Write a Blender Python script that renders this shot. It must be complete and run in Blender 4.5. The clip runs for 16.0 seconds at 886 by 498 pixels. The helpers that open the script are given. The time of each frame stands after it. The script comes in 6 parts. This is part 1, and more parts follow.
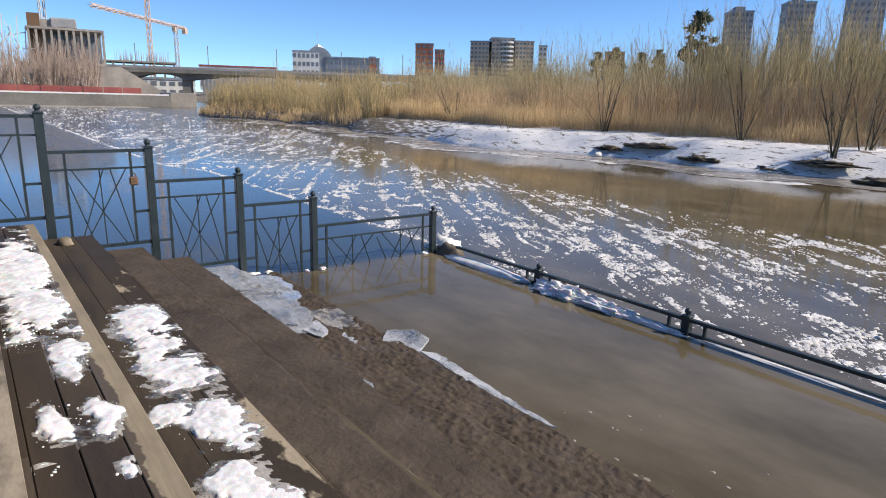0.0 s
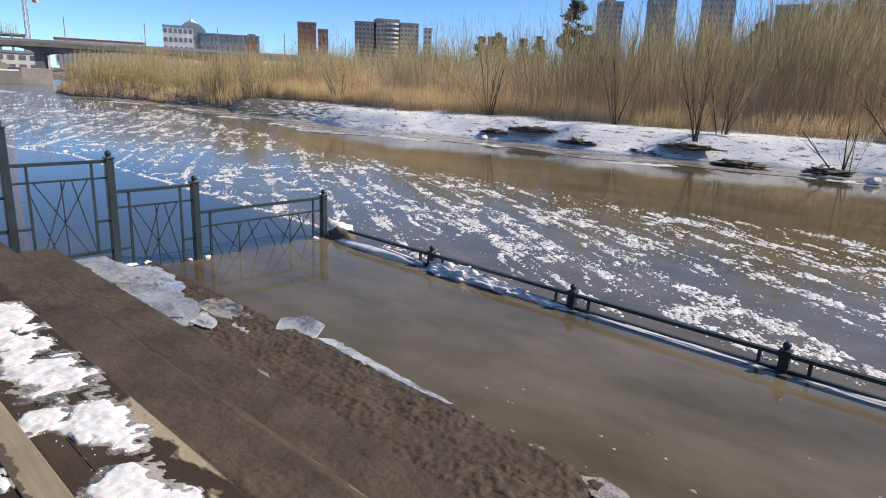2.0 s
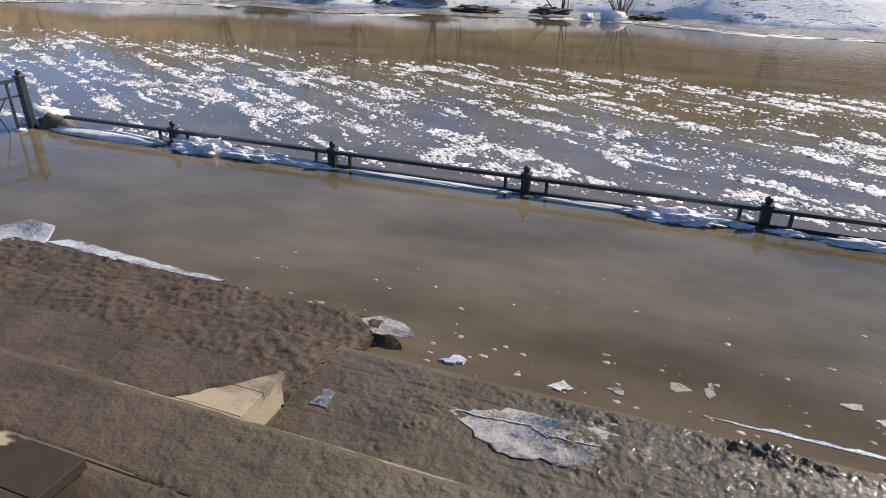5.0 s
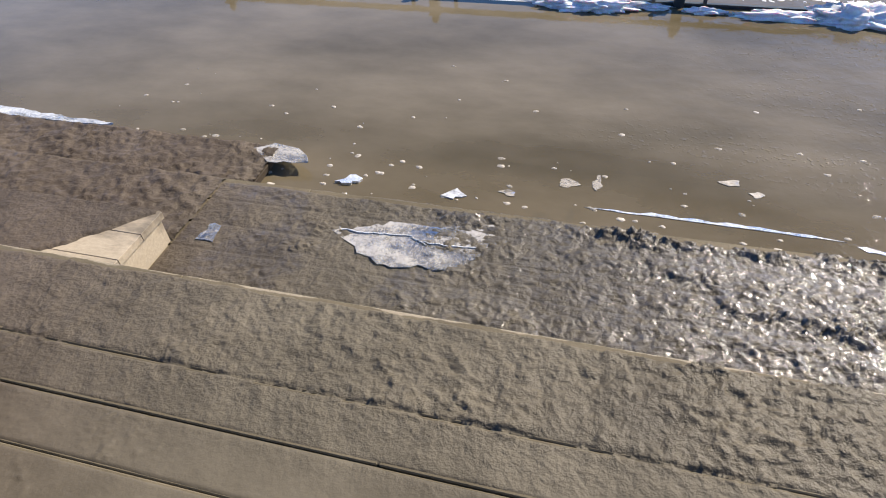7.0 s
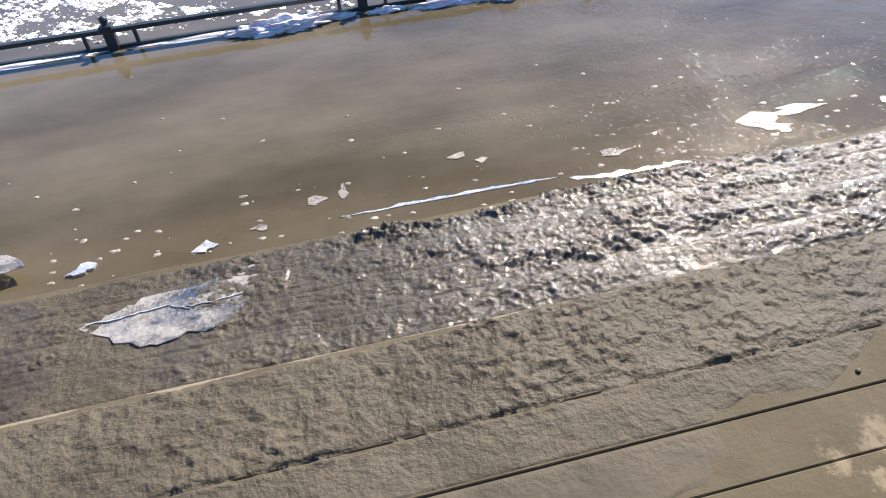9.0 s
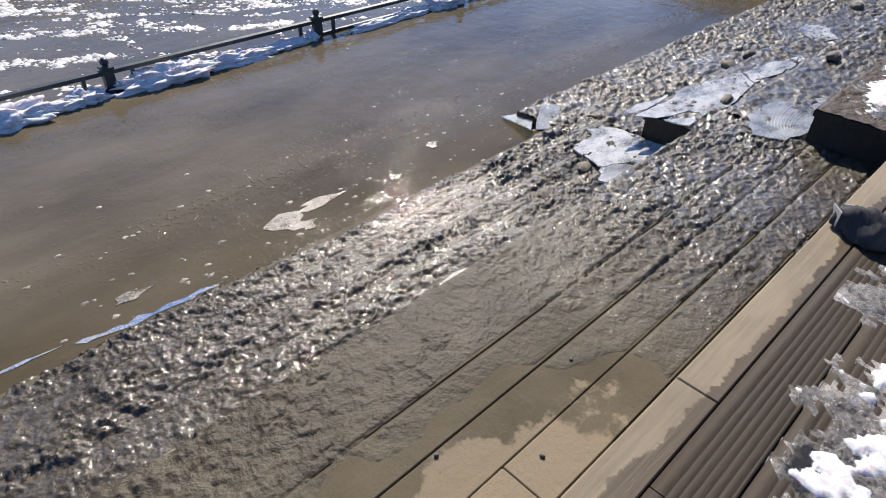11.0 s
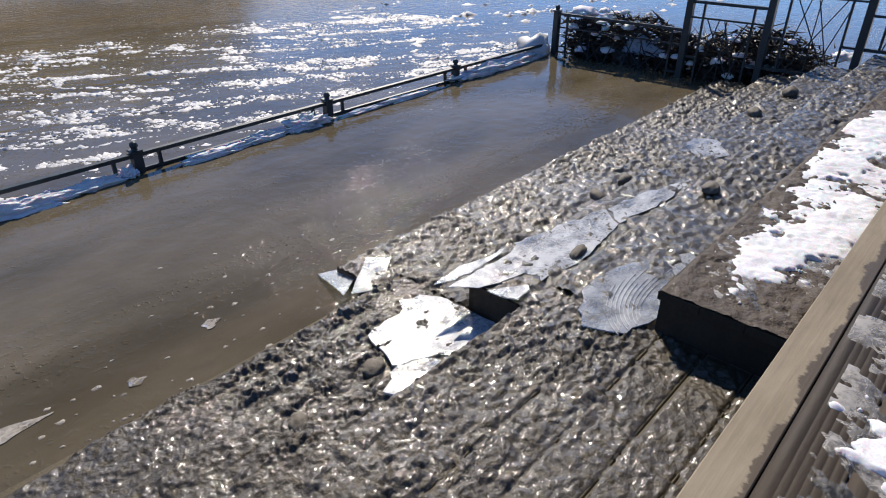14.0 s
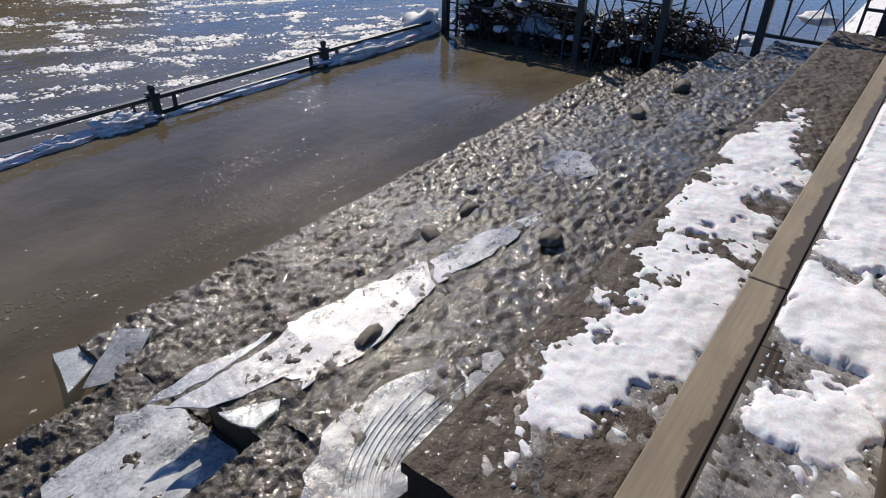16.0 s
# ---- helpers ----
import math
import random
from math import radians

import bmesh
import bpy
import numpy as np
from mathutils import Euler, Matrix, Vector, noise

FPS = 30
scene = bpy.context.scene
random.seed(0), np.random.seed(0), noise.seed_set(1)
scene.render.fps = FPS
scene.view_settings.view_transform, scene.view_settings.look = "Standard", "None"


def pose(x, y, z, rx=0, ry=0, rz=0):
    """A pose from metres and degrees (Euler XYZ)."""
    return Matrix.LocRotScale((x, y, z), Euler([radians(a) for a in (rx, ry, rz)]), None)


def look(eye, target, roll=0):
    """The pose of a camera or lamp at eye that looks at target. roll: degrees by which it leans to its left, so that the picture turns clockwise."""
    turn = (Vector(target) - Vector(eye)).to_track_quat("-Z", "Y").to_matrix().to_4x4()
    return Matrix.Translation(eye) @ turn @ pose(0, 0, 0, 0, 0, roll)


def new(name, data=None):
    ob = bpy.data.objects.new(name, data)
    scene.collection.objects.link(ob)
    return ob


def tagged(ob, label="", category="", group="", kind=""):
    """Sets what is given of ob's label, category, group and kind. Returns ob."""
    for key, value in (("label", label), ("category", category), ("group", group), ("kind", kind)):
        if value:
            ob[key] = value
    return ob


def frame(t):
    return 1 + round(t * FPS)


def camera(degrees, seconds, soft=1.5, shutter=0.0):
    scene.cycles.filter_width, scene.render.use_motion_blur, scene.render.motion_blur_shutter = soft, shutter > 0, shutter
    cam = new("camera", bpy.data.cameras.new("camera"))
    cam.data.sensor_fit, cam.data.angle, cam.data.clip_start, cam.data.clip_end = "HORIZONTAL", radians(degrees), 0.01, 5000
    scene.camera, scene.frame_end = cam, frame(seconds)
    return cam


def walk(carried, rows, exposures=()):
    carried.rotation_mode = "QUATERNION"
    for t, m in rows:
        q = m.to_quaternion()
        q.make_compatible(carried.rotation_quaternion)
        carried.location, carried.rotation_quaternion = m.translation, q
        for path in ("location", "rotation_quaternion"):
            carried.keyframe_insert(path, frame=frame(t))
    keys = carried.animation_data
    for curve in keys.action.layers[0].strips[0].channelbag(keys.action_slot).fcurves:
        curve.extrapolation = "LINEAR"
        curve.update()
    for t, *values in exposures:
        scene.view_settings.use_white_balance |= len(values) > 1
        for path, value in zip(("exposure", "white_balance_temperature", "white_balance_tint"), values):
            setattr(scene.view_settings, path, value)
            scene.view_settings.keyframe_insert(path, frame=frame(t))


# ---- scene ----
cam = camera(70.5, 16.0, soft=1.0)
PATH = [
    (0, (8.916, -6.756, 2.686), (7.37, -5.572, 2.227), 1.4),
    (0.5, (8.889, -6.795, 2.694), (7.412, -5.533, 2.22), 2.3),
    (1, (8.894, -6.787, 2.694), (7.444, -5.498, 2.205), 2.2),
    (1.5, (8.89, -6.781, 2.682), (7.497, -5.435, 2.184), 2.0),
    (2, (8.882, -6.786, 2.68), (7.581, -5.351, 2.181), 2.4),
    (2.5, (8.879, -6.778, 2.682), (7.641, -5.278, 2.214), 2.0),
    (3, (8.875, -6.774, 2.688), (7.701, -5.221, 2.231), 1.7),
    (3.5, (8.88, -6.745, 2.673), (7.763, -5.153, 2.209), 1.5),
    (4, (8.911, -6.722, 2.625), (7.913, -5.069, 2.103), 1.6),
    (4.5, (8.934, -6.699, 2.58), (8.139, -5.001, 1.883), 1.8),
    (5, (8.943, -6.698, 2.559), (8.327, -5.008, 1.686), 0.9),
    (5.2, (8.94, -6.699, 2.547), (8.374, -5.03, 1.603), 0.7),
    (7.3, (9.477, -6.51, 2.558), (9.077, -5.112, 1.185), -3.8),
    (7.5, (9.488, -6.508, 2.563), (9.126, -5.102, 1.187), -3.4),
    (8, (9.511, -6.511, 2.547), (9.236, -5.088, 1.168), -3.5),
    (8.5, (9.534, -6.53, 2.552), (9.426, -5.076, 1.183), -5.3),
    (9, (9.541, -6.551, 2.564), (9.776, -5.103, 1.205), -5.3),
    (9.5, (9.639, -6.582, 2.604), (10.156, -5.21, 1.244), -5.5),
    (10, (9.919, -6.591, 2.576), (10.732, -5.333, 1.252), -4.6),
    (10.2, (10.097, -6.659, 2.627), (10.979, -5.43, 1.318), -2.8),
    (12.3, (11.417, -6.455, 2.534), (12.811, -5.51, 1.455), 0.6),
    (12.5, (11.575, -6.455, 2.516), (12.985, -5.533, 1.438), 0.5),
    (13, (11.965, -6.442, 2.548), (13.445, -5.58, 1.515), 2.3),
    (13.5, (12.281, -6.447, 2.555), (13.611, -5.329, 1.563), 2.2),
    (14, (12.622, -6.484, 2.522), (13.907, -5.308, 1.538), -0.1),
    (14.5, (12.988, -6.444, 2.534), (14.329, -5.337, 1.547), -0.4),
    (15, (13.364, -6.43, 2.517), (14.739, -5.397, 1.497), 0.2),
    (15.5, (13.728, -6.466, 2.52), (15.074, -5.427, 1.468), 0.8),
    (16, (14.134, -6.418, 2.501), (15.492, -5.416, 1.429), 1.6),
]
walk(cam, [(t, look(eye, target, roll)) for t, eye, target, roll in PATH], [(0, 0.30, 7000, 10), (4.0, 0.38, 7050, 10), (5.2, 0.52, 7050, 10), (7.3, 1.08, 6850, 10), (9.0, 1.08, 6800, 10), (10.2, 0.92, 6800, 10), (12.3, 0.12, 6700, 10), (14.5, 0.28, 6700, 10), (15.5, 0.14, 6650, 10), (16.0, -0.05, 6650, 10)])

# ---- world and sun ----
SUN_AZ, SUN_EL = 48.0, 40.0
world = bpy.data.worlds.new("sky")
scene.world = world
world.use_nodes = True
wn = world.node_tree.nodes
sky = wn.new("ShaderNodeTexSky")
sky.sky_type = 'NISHITA'
sky.sun_disc = False
sky.sun_elevation = radians(SUN_EL)
sky.sun_rotation = radians(90 - SUN_AZ)
sky.altitude, sky.air_density, sky.dust_density, sky.ozone_density = 800, 0.62, 0.0, 6.0
tint = wn.new("ShaderNodeMix")
tint.data_type, tint.blend_type = 'RGBA', 'MULTIPLY'
tint.inputs[0].default_value = 1.0
tint.inputs[7].default_value = (0.80, 0.96, 1.06, 1)
world.node_tree.links.new(sky.outputs[0], tint.inputs[6])
world.node_tree.links.new(tint.outputs[2], wn["Background"].inputs[0])
wn["Background"].inputs[1].default_value = 0.15
sun = new("sun", bpy.data.lights.new("sun", 'SUN'))
sun.data.energy, sun.data.angle, sun.data.color = 4.8, radians(0.53), (1.0, 0.915, 0.80)
ce = math.cos(radians(SUN_EL))
SUN_DIR = Vector((ce * math.cos(radians(SUN_AZ)), ce * math.sin(radians(SUN_AZ)), math.sin(radians(SUN_EL))))
sun.matrix_world = look((30, 30, 30), Vector((30, 30, 30)) - SUN_DIR)


# ---- materials ----
def material(name):
    m = bpy.data.materials.new(name)
    m.use_nodes = True
    return m, m.node_tree.nodes, m.node_tree.links, m.node_tree.nodes["Principled BSDF"]


def noise_node(n, l, coord, scale, detail=5.0, rough=0.55, stretch=None):
    tex = n.new("ShaderNodeTexNoise")
    tex.inputs["Scale"].default_value = scale
    tex.inputs["Detail"].default_value = detail
    tex.inputs["Roughness"].default_value = rough
    if stretch:
        mp = n.new("ShaderNodeMapping")
        mp.inputs["Scale"].default_value = stretch
        l.new(coord, mp.inputs["Vector"])
        coord = mp.outputs[0]
    l.new(coord, tex.inputs["Vector"])
    return tex.outputs["Fac"]


def ramp(n, l, fac, stops, constant=False):
    r = n.new("ShaderNodeValToRGB")
    if constant:
        r.color_ramp.interpolation = 'CONSTANT'
    while len(r.color_ramp.elements) < len(stops):
        r.color_ramp.elements.new(0.5)
    for e, (pos, c) in zip(r.color_ramp.elements, stops):
        e.position = pos
        e.color = (*c, 1) if len(c) == 3 else c
    l.new(fac, r.inputs[0])
    return r.outputs[0]


def grey(v):
    return (v, v, v)


def mixed(n, l, fac, a, b, mode='MIX'):
    m = n.new("ShaderNodeMix")
    m.data_type, m.blend_type = 'RGBA', mode
    if isinstance(fac, (int, float)):
        m.inputs[0].default_value = fac
    else:
        l.new(fac, m.inputs[0])
    for k, v in ((6, a), (7, b)):
        if isinstance(v, tuple):
            m.inputs[k].default_value = (*v, 1)
        else:
            l.new(v, m.inputs[k])
    return m.outputs[2]


def bump(n, l, bsdf, height, strength, distance):
    b = n.new("ShaderNodeBump")
    b.inputs["Strength"].default_value = strength
    b.inputs["Distance"].default_value = distance
    l.new(height, b.inputs["Height"])
    l.new(b.outputs[0], bsdf.inputs["Normal"])
    return b


def surface(name, dark, light, scale=6.0, rough=(0.7, 0.9), fine=60.0, bump_d=0.004, stretch=None, metal=0.0, spread=(0.35, 0.65), random_amount=0.0):
    """A two-scale mottled surface: large stains between two colours, fine grain and relief."""
    m, n, l, p = material(name)
    geo = n.new("ShaderNodeNewGeometry").outputs["Position"]
    big = noise_node(n, l, geo, scale, 6, 0.6, stretch)
    small = noise_node(n, l, geo, fine, 4, 0.6, stretch)
    col = ramp(n, l, big, [(spread[0], dark), (spread[1], light)])
    col = mixed(n, l, 0.5, col, ramp(n, l, small, [(0.3, grey(0.55)), (0.7, grey(1.0))]), 'MULTIPLY')
    if random_amount:
        info = n.new("ShaderNodeObjectInfo").outputs["Random"]
        col = mixed(n, l, 1.0, col, ramp(n, l, info, [(0, grey(1 - random_amount)), (1, grey(1.0))]), 'MULTIPLY')
    l.new(col, p.inputs["Base Color"])
    l.new(ramp(n, l, big, [(0.3, grey(rough[0])), (0.7, grey(rough[1]))]), p.inputs["Roughness"])
    p.inputs["Metallic"].default_value = metal
    bump(n, l, p, small, 0.6, bump_d)
    return m


M_CONCRETE = surface("concrete", (0.20, 0.18, 0.15), (0.34, 0.31, 0.26), 2.0, (0.8, 0.95), 40)
M_PLANK = surface("muddy_wood", (0.046, 0.034, 0.023), (0.090, 0.069, 0.047), 3.0, (0.55, 0.85), 50, 0.004, (0.3, 1.5, 1), random_amount=0.25)
M_DRY = surface("dry_wood", (0.10, 0.08, 0.055), (0.40, 0.33, 0.235), 2.2, (0.6, 0.85), 60, 0.002, (0.5, 1.2, 1), spread=(0.42, 0.55), random_amount=0.15)
M_RIM = surface("half_dried_plank", (0.048, 0.036, 0.025), (0.36, 0.30, 0.215), 1.5, (0.55, 0.85), 50, 0.003, (0.5, 1.0, 1), spread=(0.56, 0.58))


def beam_material():
    """Sun-dried edge beam, wet along its back where the snow melts."""
    m, n, l, p = material("pale_edge_beam")
    geo = n.new("ShaderNodeNewGeometry").outputs["Position"]
    sep = n.new("ShaderNodeSeparateXYZ")
    l.new(geo, sep.inputs[0])
    grain = noise_node(n, l, geo, 40, 6, 0.7, (0.06, 1.2, 1))
    stain = noise_node(n, l, geo, 3.0, 5, 0.6, (0.6, 1.2, 1))
    seep = noise_node(n, l, geo, 1.7, 9, 0.72, (1.0, 0.4, 1))
    line = calc(n, l, 'MULTIPLY_ADD', seep, 0.26, calc(n, l, 'SUBTRACT', sep.outputs[1], 0.115))
    dry = span(n, l, line, -6.268, -6.258)
    col = mixed(n, l, dry, (0.105, 0.080, 0.054), ramp(n, l, stain, [(0.3, (0.22, 0.18, 0.125)), (0.7, (0.33, 0.275, 0.195))]))
    col = mixed(n, l, 0.6, col, ramp(n, l, grain, [(0.3, grey(0.6)), (0.7, grey(1.05))]), 'MULTIPLY')
    l.new(col, p.inputs["Base Color"])
    p.inputs["Specular IOR Level"].default_value = 0.25
    l.new(calc(n, l, 'MULTIPLY_ADD', dry, 0.3, 0.45), p.inputs["Roughness"])
    bump(n, l, p, grain, 0.6, 0.003)
    return m


M_RUBBLE = surface("pale_rubble", (0.17, 0.135, 0.088), (0.36, 0.30, 0.215), 4.0, (0.6, 0.85), 70, 0.002, (0.4, 1.2, 1), spread=(0.40, 0.52))
M_WETDECK = surface("wet_grooved_board", (0.044, 0.032, 0.022), (0.084, 0.063, 0.044), 1.6, (0.5, 0.8), 60, 0.002, (0.3, 1.5, 1), random_amount=0.3)
def span(n, l, value, a, b):
    """0 at a to 1 at b, clamped."""
    mr = n.new("ShaderNodeMapRange")
    mr.interpolation_type = 'SMOOTHSTEP'
    mr.inputs["From Min"].default_value, mr.inputs["From Max"].default_value = a, b
    if a > b:
        mr.inputs["From Min"].default_value, mr.inputs["From Max"].default_value = b, a
        mr.inputs["To Min"].default_value, mr.inputs["To Max"].default_value = 1.0, 0.0
    l.new(value, mr.inputs[0])
    return mr.outputs[0]


def calc(n, l, op, a, b, c=None):
    """A math node on sockets or numbers."""
    m = n.new("ShaderNodeMath")
    m.operation = op
    for k, v in enumerate((a, b, c)):
        if v is None:
            continue
        if isinstance(v, (int, float)):
            m.inputs[k].default_value = v
        else:
            l.new(v, m.inputs[k])
    return m.outputs[0]


def mud_material():
    """River mud: dull and drying on the upper steps and the west end, glossy wet lower down to the east."""
    m, n, l, p = material("river_mud")
    geo = n.new("ShaderNodeNewGeometry").outputs["Position"]
    sep = n.new("ShaderNodeSeparateXYZ")
    l.new(geo, sep.inputs[0])
    px, py, pz = sep.outputs
    big = noise_node(n, l, geo, 2.2, 6, 0.6)
    small = noise_node(n, l, geo, 70, 5, 0.65)
    low = calc(n, l, 'MULTIPLY', span(n, l, px, 7.4, 10.4), span(n, l, pz, 0.66, 0.60))
    east = calc(n, l, 'MULTIPLY', span(n, l, px, 12.3, 14.0), calc(n, l, 'MULTIPLY_ADD', span(n, l, pz, 0.90, 0.82), 0.85, 0.15))
    seep = calc(n, l, 'MULTIPLY', span(n, l, pz, 0.45, 0.35), calc(n, l, 'MULTIPLY', span(n, l, noise_node(n, l, geo, 2.6, 4, 0.6), 0.46, 0.60), calc(n, l, 'MULTIPLY_ADD', span(n, l, px, 6.0, 9.0), 0.55, 0.25)))
    front = calc(n, l, 'MULTIPLY', calc(n, l, 'MULTIPLY', span(n, l, px, 8.6, 10.0), span(n, l, py, -5.50, -5.38)), 0.45)
    wet = calc(n, l, 'MAXIMUM', calc(n, l, 'MAXIMUM', low, seep), east)
    drycol = ramp(n, l, big, [(0.3, (0.078, 0.066, 0.046)), (0.7, (0.122, 0.104, 0.074))])
    wetcol = ramp(n, l, big, [(0.3, (0.040, 0.032, 0.020)), (0.7, (0.080, 0.065, 0.041))])
    damp = ramp(n, l, big, [(0.3, (0.056, 0.042, 0.030)), (0.7, (0.100, 0.077, 0.056))])
    brown = calc(n, l, 'MAXIMUM', span(n, l, px, 8.6, 6.6), span(n, l, pz, 0.82, 0.90))
    col = mixed(n, l, brown, mixed(n, l, calc(n, l, 'MAXIMUM', wet, calc(n, l, 'MULTIPLY', front, 1.2)), drycol, wetcol), damp)
    col = mixed(n, l, 0.25, col, ramp(n, l, small, [(0.3, grey(0.5)), (0.7, grey(1.0))]), 'MULTIPLY')
    l.new(col, p.inputs["Base Color"])
    sheen = calc(n, l, 'MULTIPLY', front, calc(n, l, 'SUBTRACT', 1.0, wet))
    l.new(calc(n, l, 'MULTIPLY_ADD', wet, -0.18, calc(n, l, 'MULTIPLY_ADD', sheen, -0.5, 0.68)), p.inputs["Roughness"])
    p.inputs["Specular IOR Level"].default_value = 0.24
    fine = n.new("ShaderNodeTexNoise")
    fine.noise_type = 'RIDGED_MULTIFRACTAL'
    fine.inputs["Scale"].default_value, fine.inputs["Detail"].default_value, fine.inputs["Roughness"].default_value = 17.0, 6.0, 0.62
    fine.inputs["Distortion"].default_value = 0.8
    l.new(geo, fine.inputs["Vector"])
    rocky = noise_node(n, l, geo, 9, 6, 0.62)
    trod = calc(n, l, 'MAXIMUM', span(n, l, py, -5.80, -5.42), span(n, l, px, 11.6, 13.2))
    trod = calc(n, l, 'MULTIPLY', calc(n, l, 'MULTIPLY_ADD', trod, 0.8, 0.2), calc(n, l, 'MULTIPLY_ADD', span(n, l, px, 6.0, 9.3), 0.4, 0.6))
    dull = calc(n, l, 'MULTIPLY_ADD', wet, -0.25, 1.0)
    rel = calc(n, l, 'MULTIPLY', calc(n, l, 'MULTIPLY_ADD', fine.outputs["Fac"], 0.40, calc(n, l, 'MULTIPLY', rocky, 3.2)), calc(n, l, 'MULTIPLY', trod, dull))
    b1 = bump(n, l, p, rel, 1.0, 0.012)
    b2 = n.new("ShaderNodeBump")
    b2.inputs["Strength"].default_value, b2.inputs["Distance"].default_value = 0.18, 0.002
    l.new(noise_node(n, l, geo, 90, 3, 0.6), b2.inputs["Height"])
    l.new(b1.outputs[0], b2.inputs["Normal"])
    l.new(b2.outputs[0], p.inputs["Normal"])
    # a film of water over the wet mud, broken by dull crumbs
    b3 = n.new("ShaderNodeBump")
    b3.inputs["Strength"].default_value, b3.inputs["Distance"].default_value = 1.0, 0.015
    l.new(noise_node(n, l, geo, 26, 3, 0.5), b3.inputs["Height"])
    l.new(b3.outputs[0], p.inputs["Coat Normal"])
    film = span(n, l, noise_node(n, l, geo, 24, 4, 0.65), 0.405, 0.475)
    pool = calc(n, l, 'MULTIPLY_ADD', span(n, l, noise_node(n, l, geo, 2.2, 4, 0.6), 0.40, 0.60), 0.40, 0.60)
    l.new(calc(n, l, 'MULTIPLY', wet, calc(n, l, 'MULTIPLY', film, pool)), p.inputs["Coat Weight"])
    p.inputs["Coat Roughness"].default_value = 0.08
    p.inputs["Coat IOR"].default_value = 1.56
    return m


def film_material():
    """Tread planks under a film of dried mud, with one pale patch where it has dried off."""
    m, n, l, p = material("mud_filmed_plank")
    geo = n.new("ShaderNodeNewGeometry").outputs["Position"]
    mp = n.new("ShaderNodeMapping")
    mp.inputs["Location"].default_value = (-11.55 / 0.95, 5.93 / 0.34, 0)
    mp.inputs["Scale"].default_value = (1 / 0.95, 1 / 0.34, 0)
    l.new(geo, mp.inputs[0])
    ln = n.new("ShaderNodeVectorMath")
    ln.operation = 'LENGTH'
    l.new(mp.outputs[0], ln.inputs[0])
    big = noise_node(n, l, geo, 3.2, 6, 0.65)
    mix = n.new("ShaderNodeMath")
    mix.operation = 'MULTIPLY_ADD'
    mix.inputs[1].default_value = 2.2
    l.new(big, mix.inputs[0])
    l.new(ln.outputs["Value"], mix.inputs[2])
    sc = n.new("ShaderNodeMath")
    sc.operation = 'MULTIPLY'
    sc.inputs[1].default_value = 0.5
    l.new(mix.outputs[0], sc.inputs[0])
    dry = ramp(n, l, sc.outputs[0], [(0.84, grey(1)), (0.90, grey(0))])
    small = noise_node(n, l, geo, 45, 6, 0.7, (0.12, 1, 1))
    stain = noise_node(n, l, geo, 2.2, 6, 0.6)
    col = ramp(n, l, stain, [(0.3, (0.096, 0.079, 0.051)), (0.7, (0.160, 0.133, 0.088))])
    sep = n.new("ShaderNodeSeparateXYZ")
    l.new(geo, sep.inputs[0])
    col = mixed(n, l, span(n, l, sep.outputs[0], 6.4, 4.6), col, ramp(n, l, stain, [(0.3, (0.050, 0.038, 0.027)), (0.7, (0.092, 0.071, 0.051))]))
    col = mixed(n, l, dry, col, (0.27, 0.220, 0.150))
    # pale front edge: dry worn chips, plus the bevel's sunlit line as colour
    worn_sunlit = calc(n, l, 'MULTIPLY_ADD', noise_node(n, l, geo, 3.0, 5, 0.65, (1, 0.2, 1)), 0.085, sep.outputs[1])
    col = mixed(n, l, calc(n, l, 'MULTIPLY', calc(n, l, 'MULTIPLY', span(n, l, worn_sunlit, -4.968, -4.962), span(n, l, sep.outputs[2], 0.5, 0.52)), span(n, l, sep.outputs[0], 6.2, 6.6)), col, (0.30, 0.255, 0.185))
    col = mixed(n, l, 0.30, col, ramp(n, l, small, [(0.3, grey(0.6)), (0.7, grey(1.0))]), 'MULTIPLY')
    info = n.new("ShaderNodeObjectInfo").outputs["Random"]
    col = mixed(n, l, 1.0, col, ramp(n, l, info, [(0, grey(0.85)), (1, grey(1.0))]), 'MULTIPLY')
    l.new(col, p.inputs["Base Color"])
    l.new(ramp(n, l, small, [(0.3, grey(0.6)), (0.7, grey(0.9))]), p.inputs["Roughness"])
    p.inputs["Specular IOR Level"].default_value = 0.15
    b1 = bump(n, l, p, small, 0.35, 0.002)
    b2 = n.new("ShaderNodeBump")
    b2.inputs["Strength"].default_value, b2.inputs["Distance"].default_value = 0.8, 0.006
    l.new(noise_node(n, l, geo, 22, 7, 0.7), b2.inputs["Height"])
    l.new(b1.outputs[0], b2.inputs["Normal"])
    l.new(b2.outputs[0], p.inputs["Normal"])
    return m


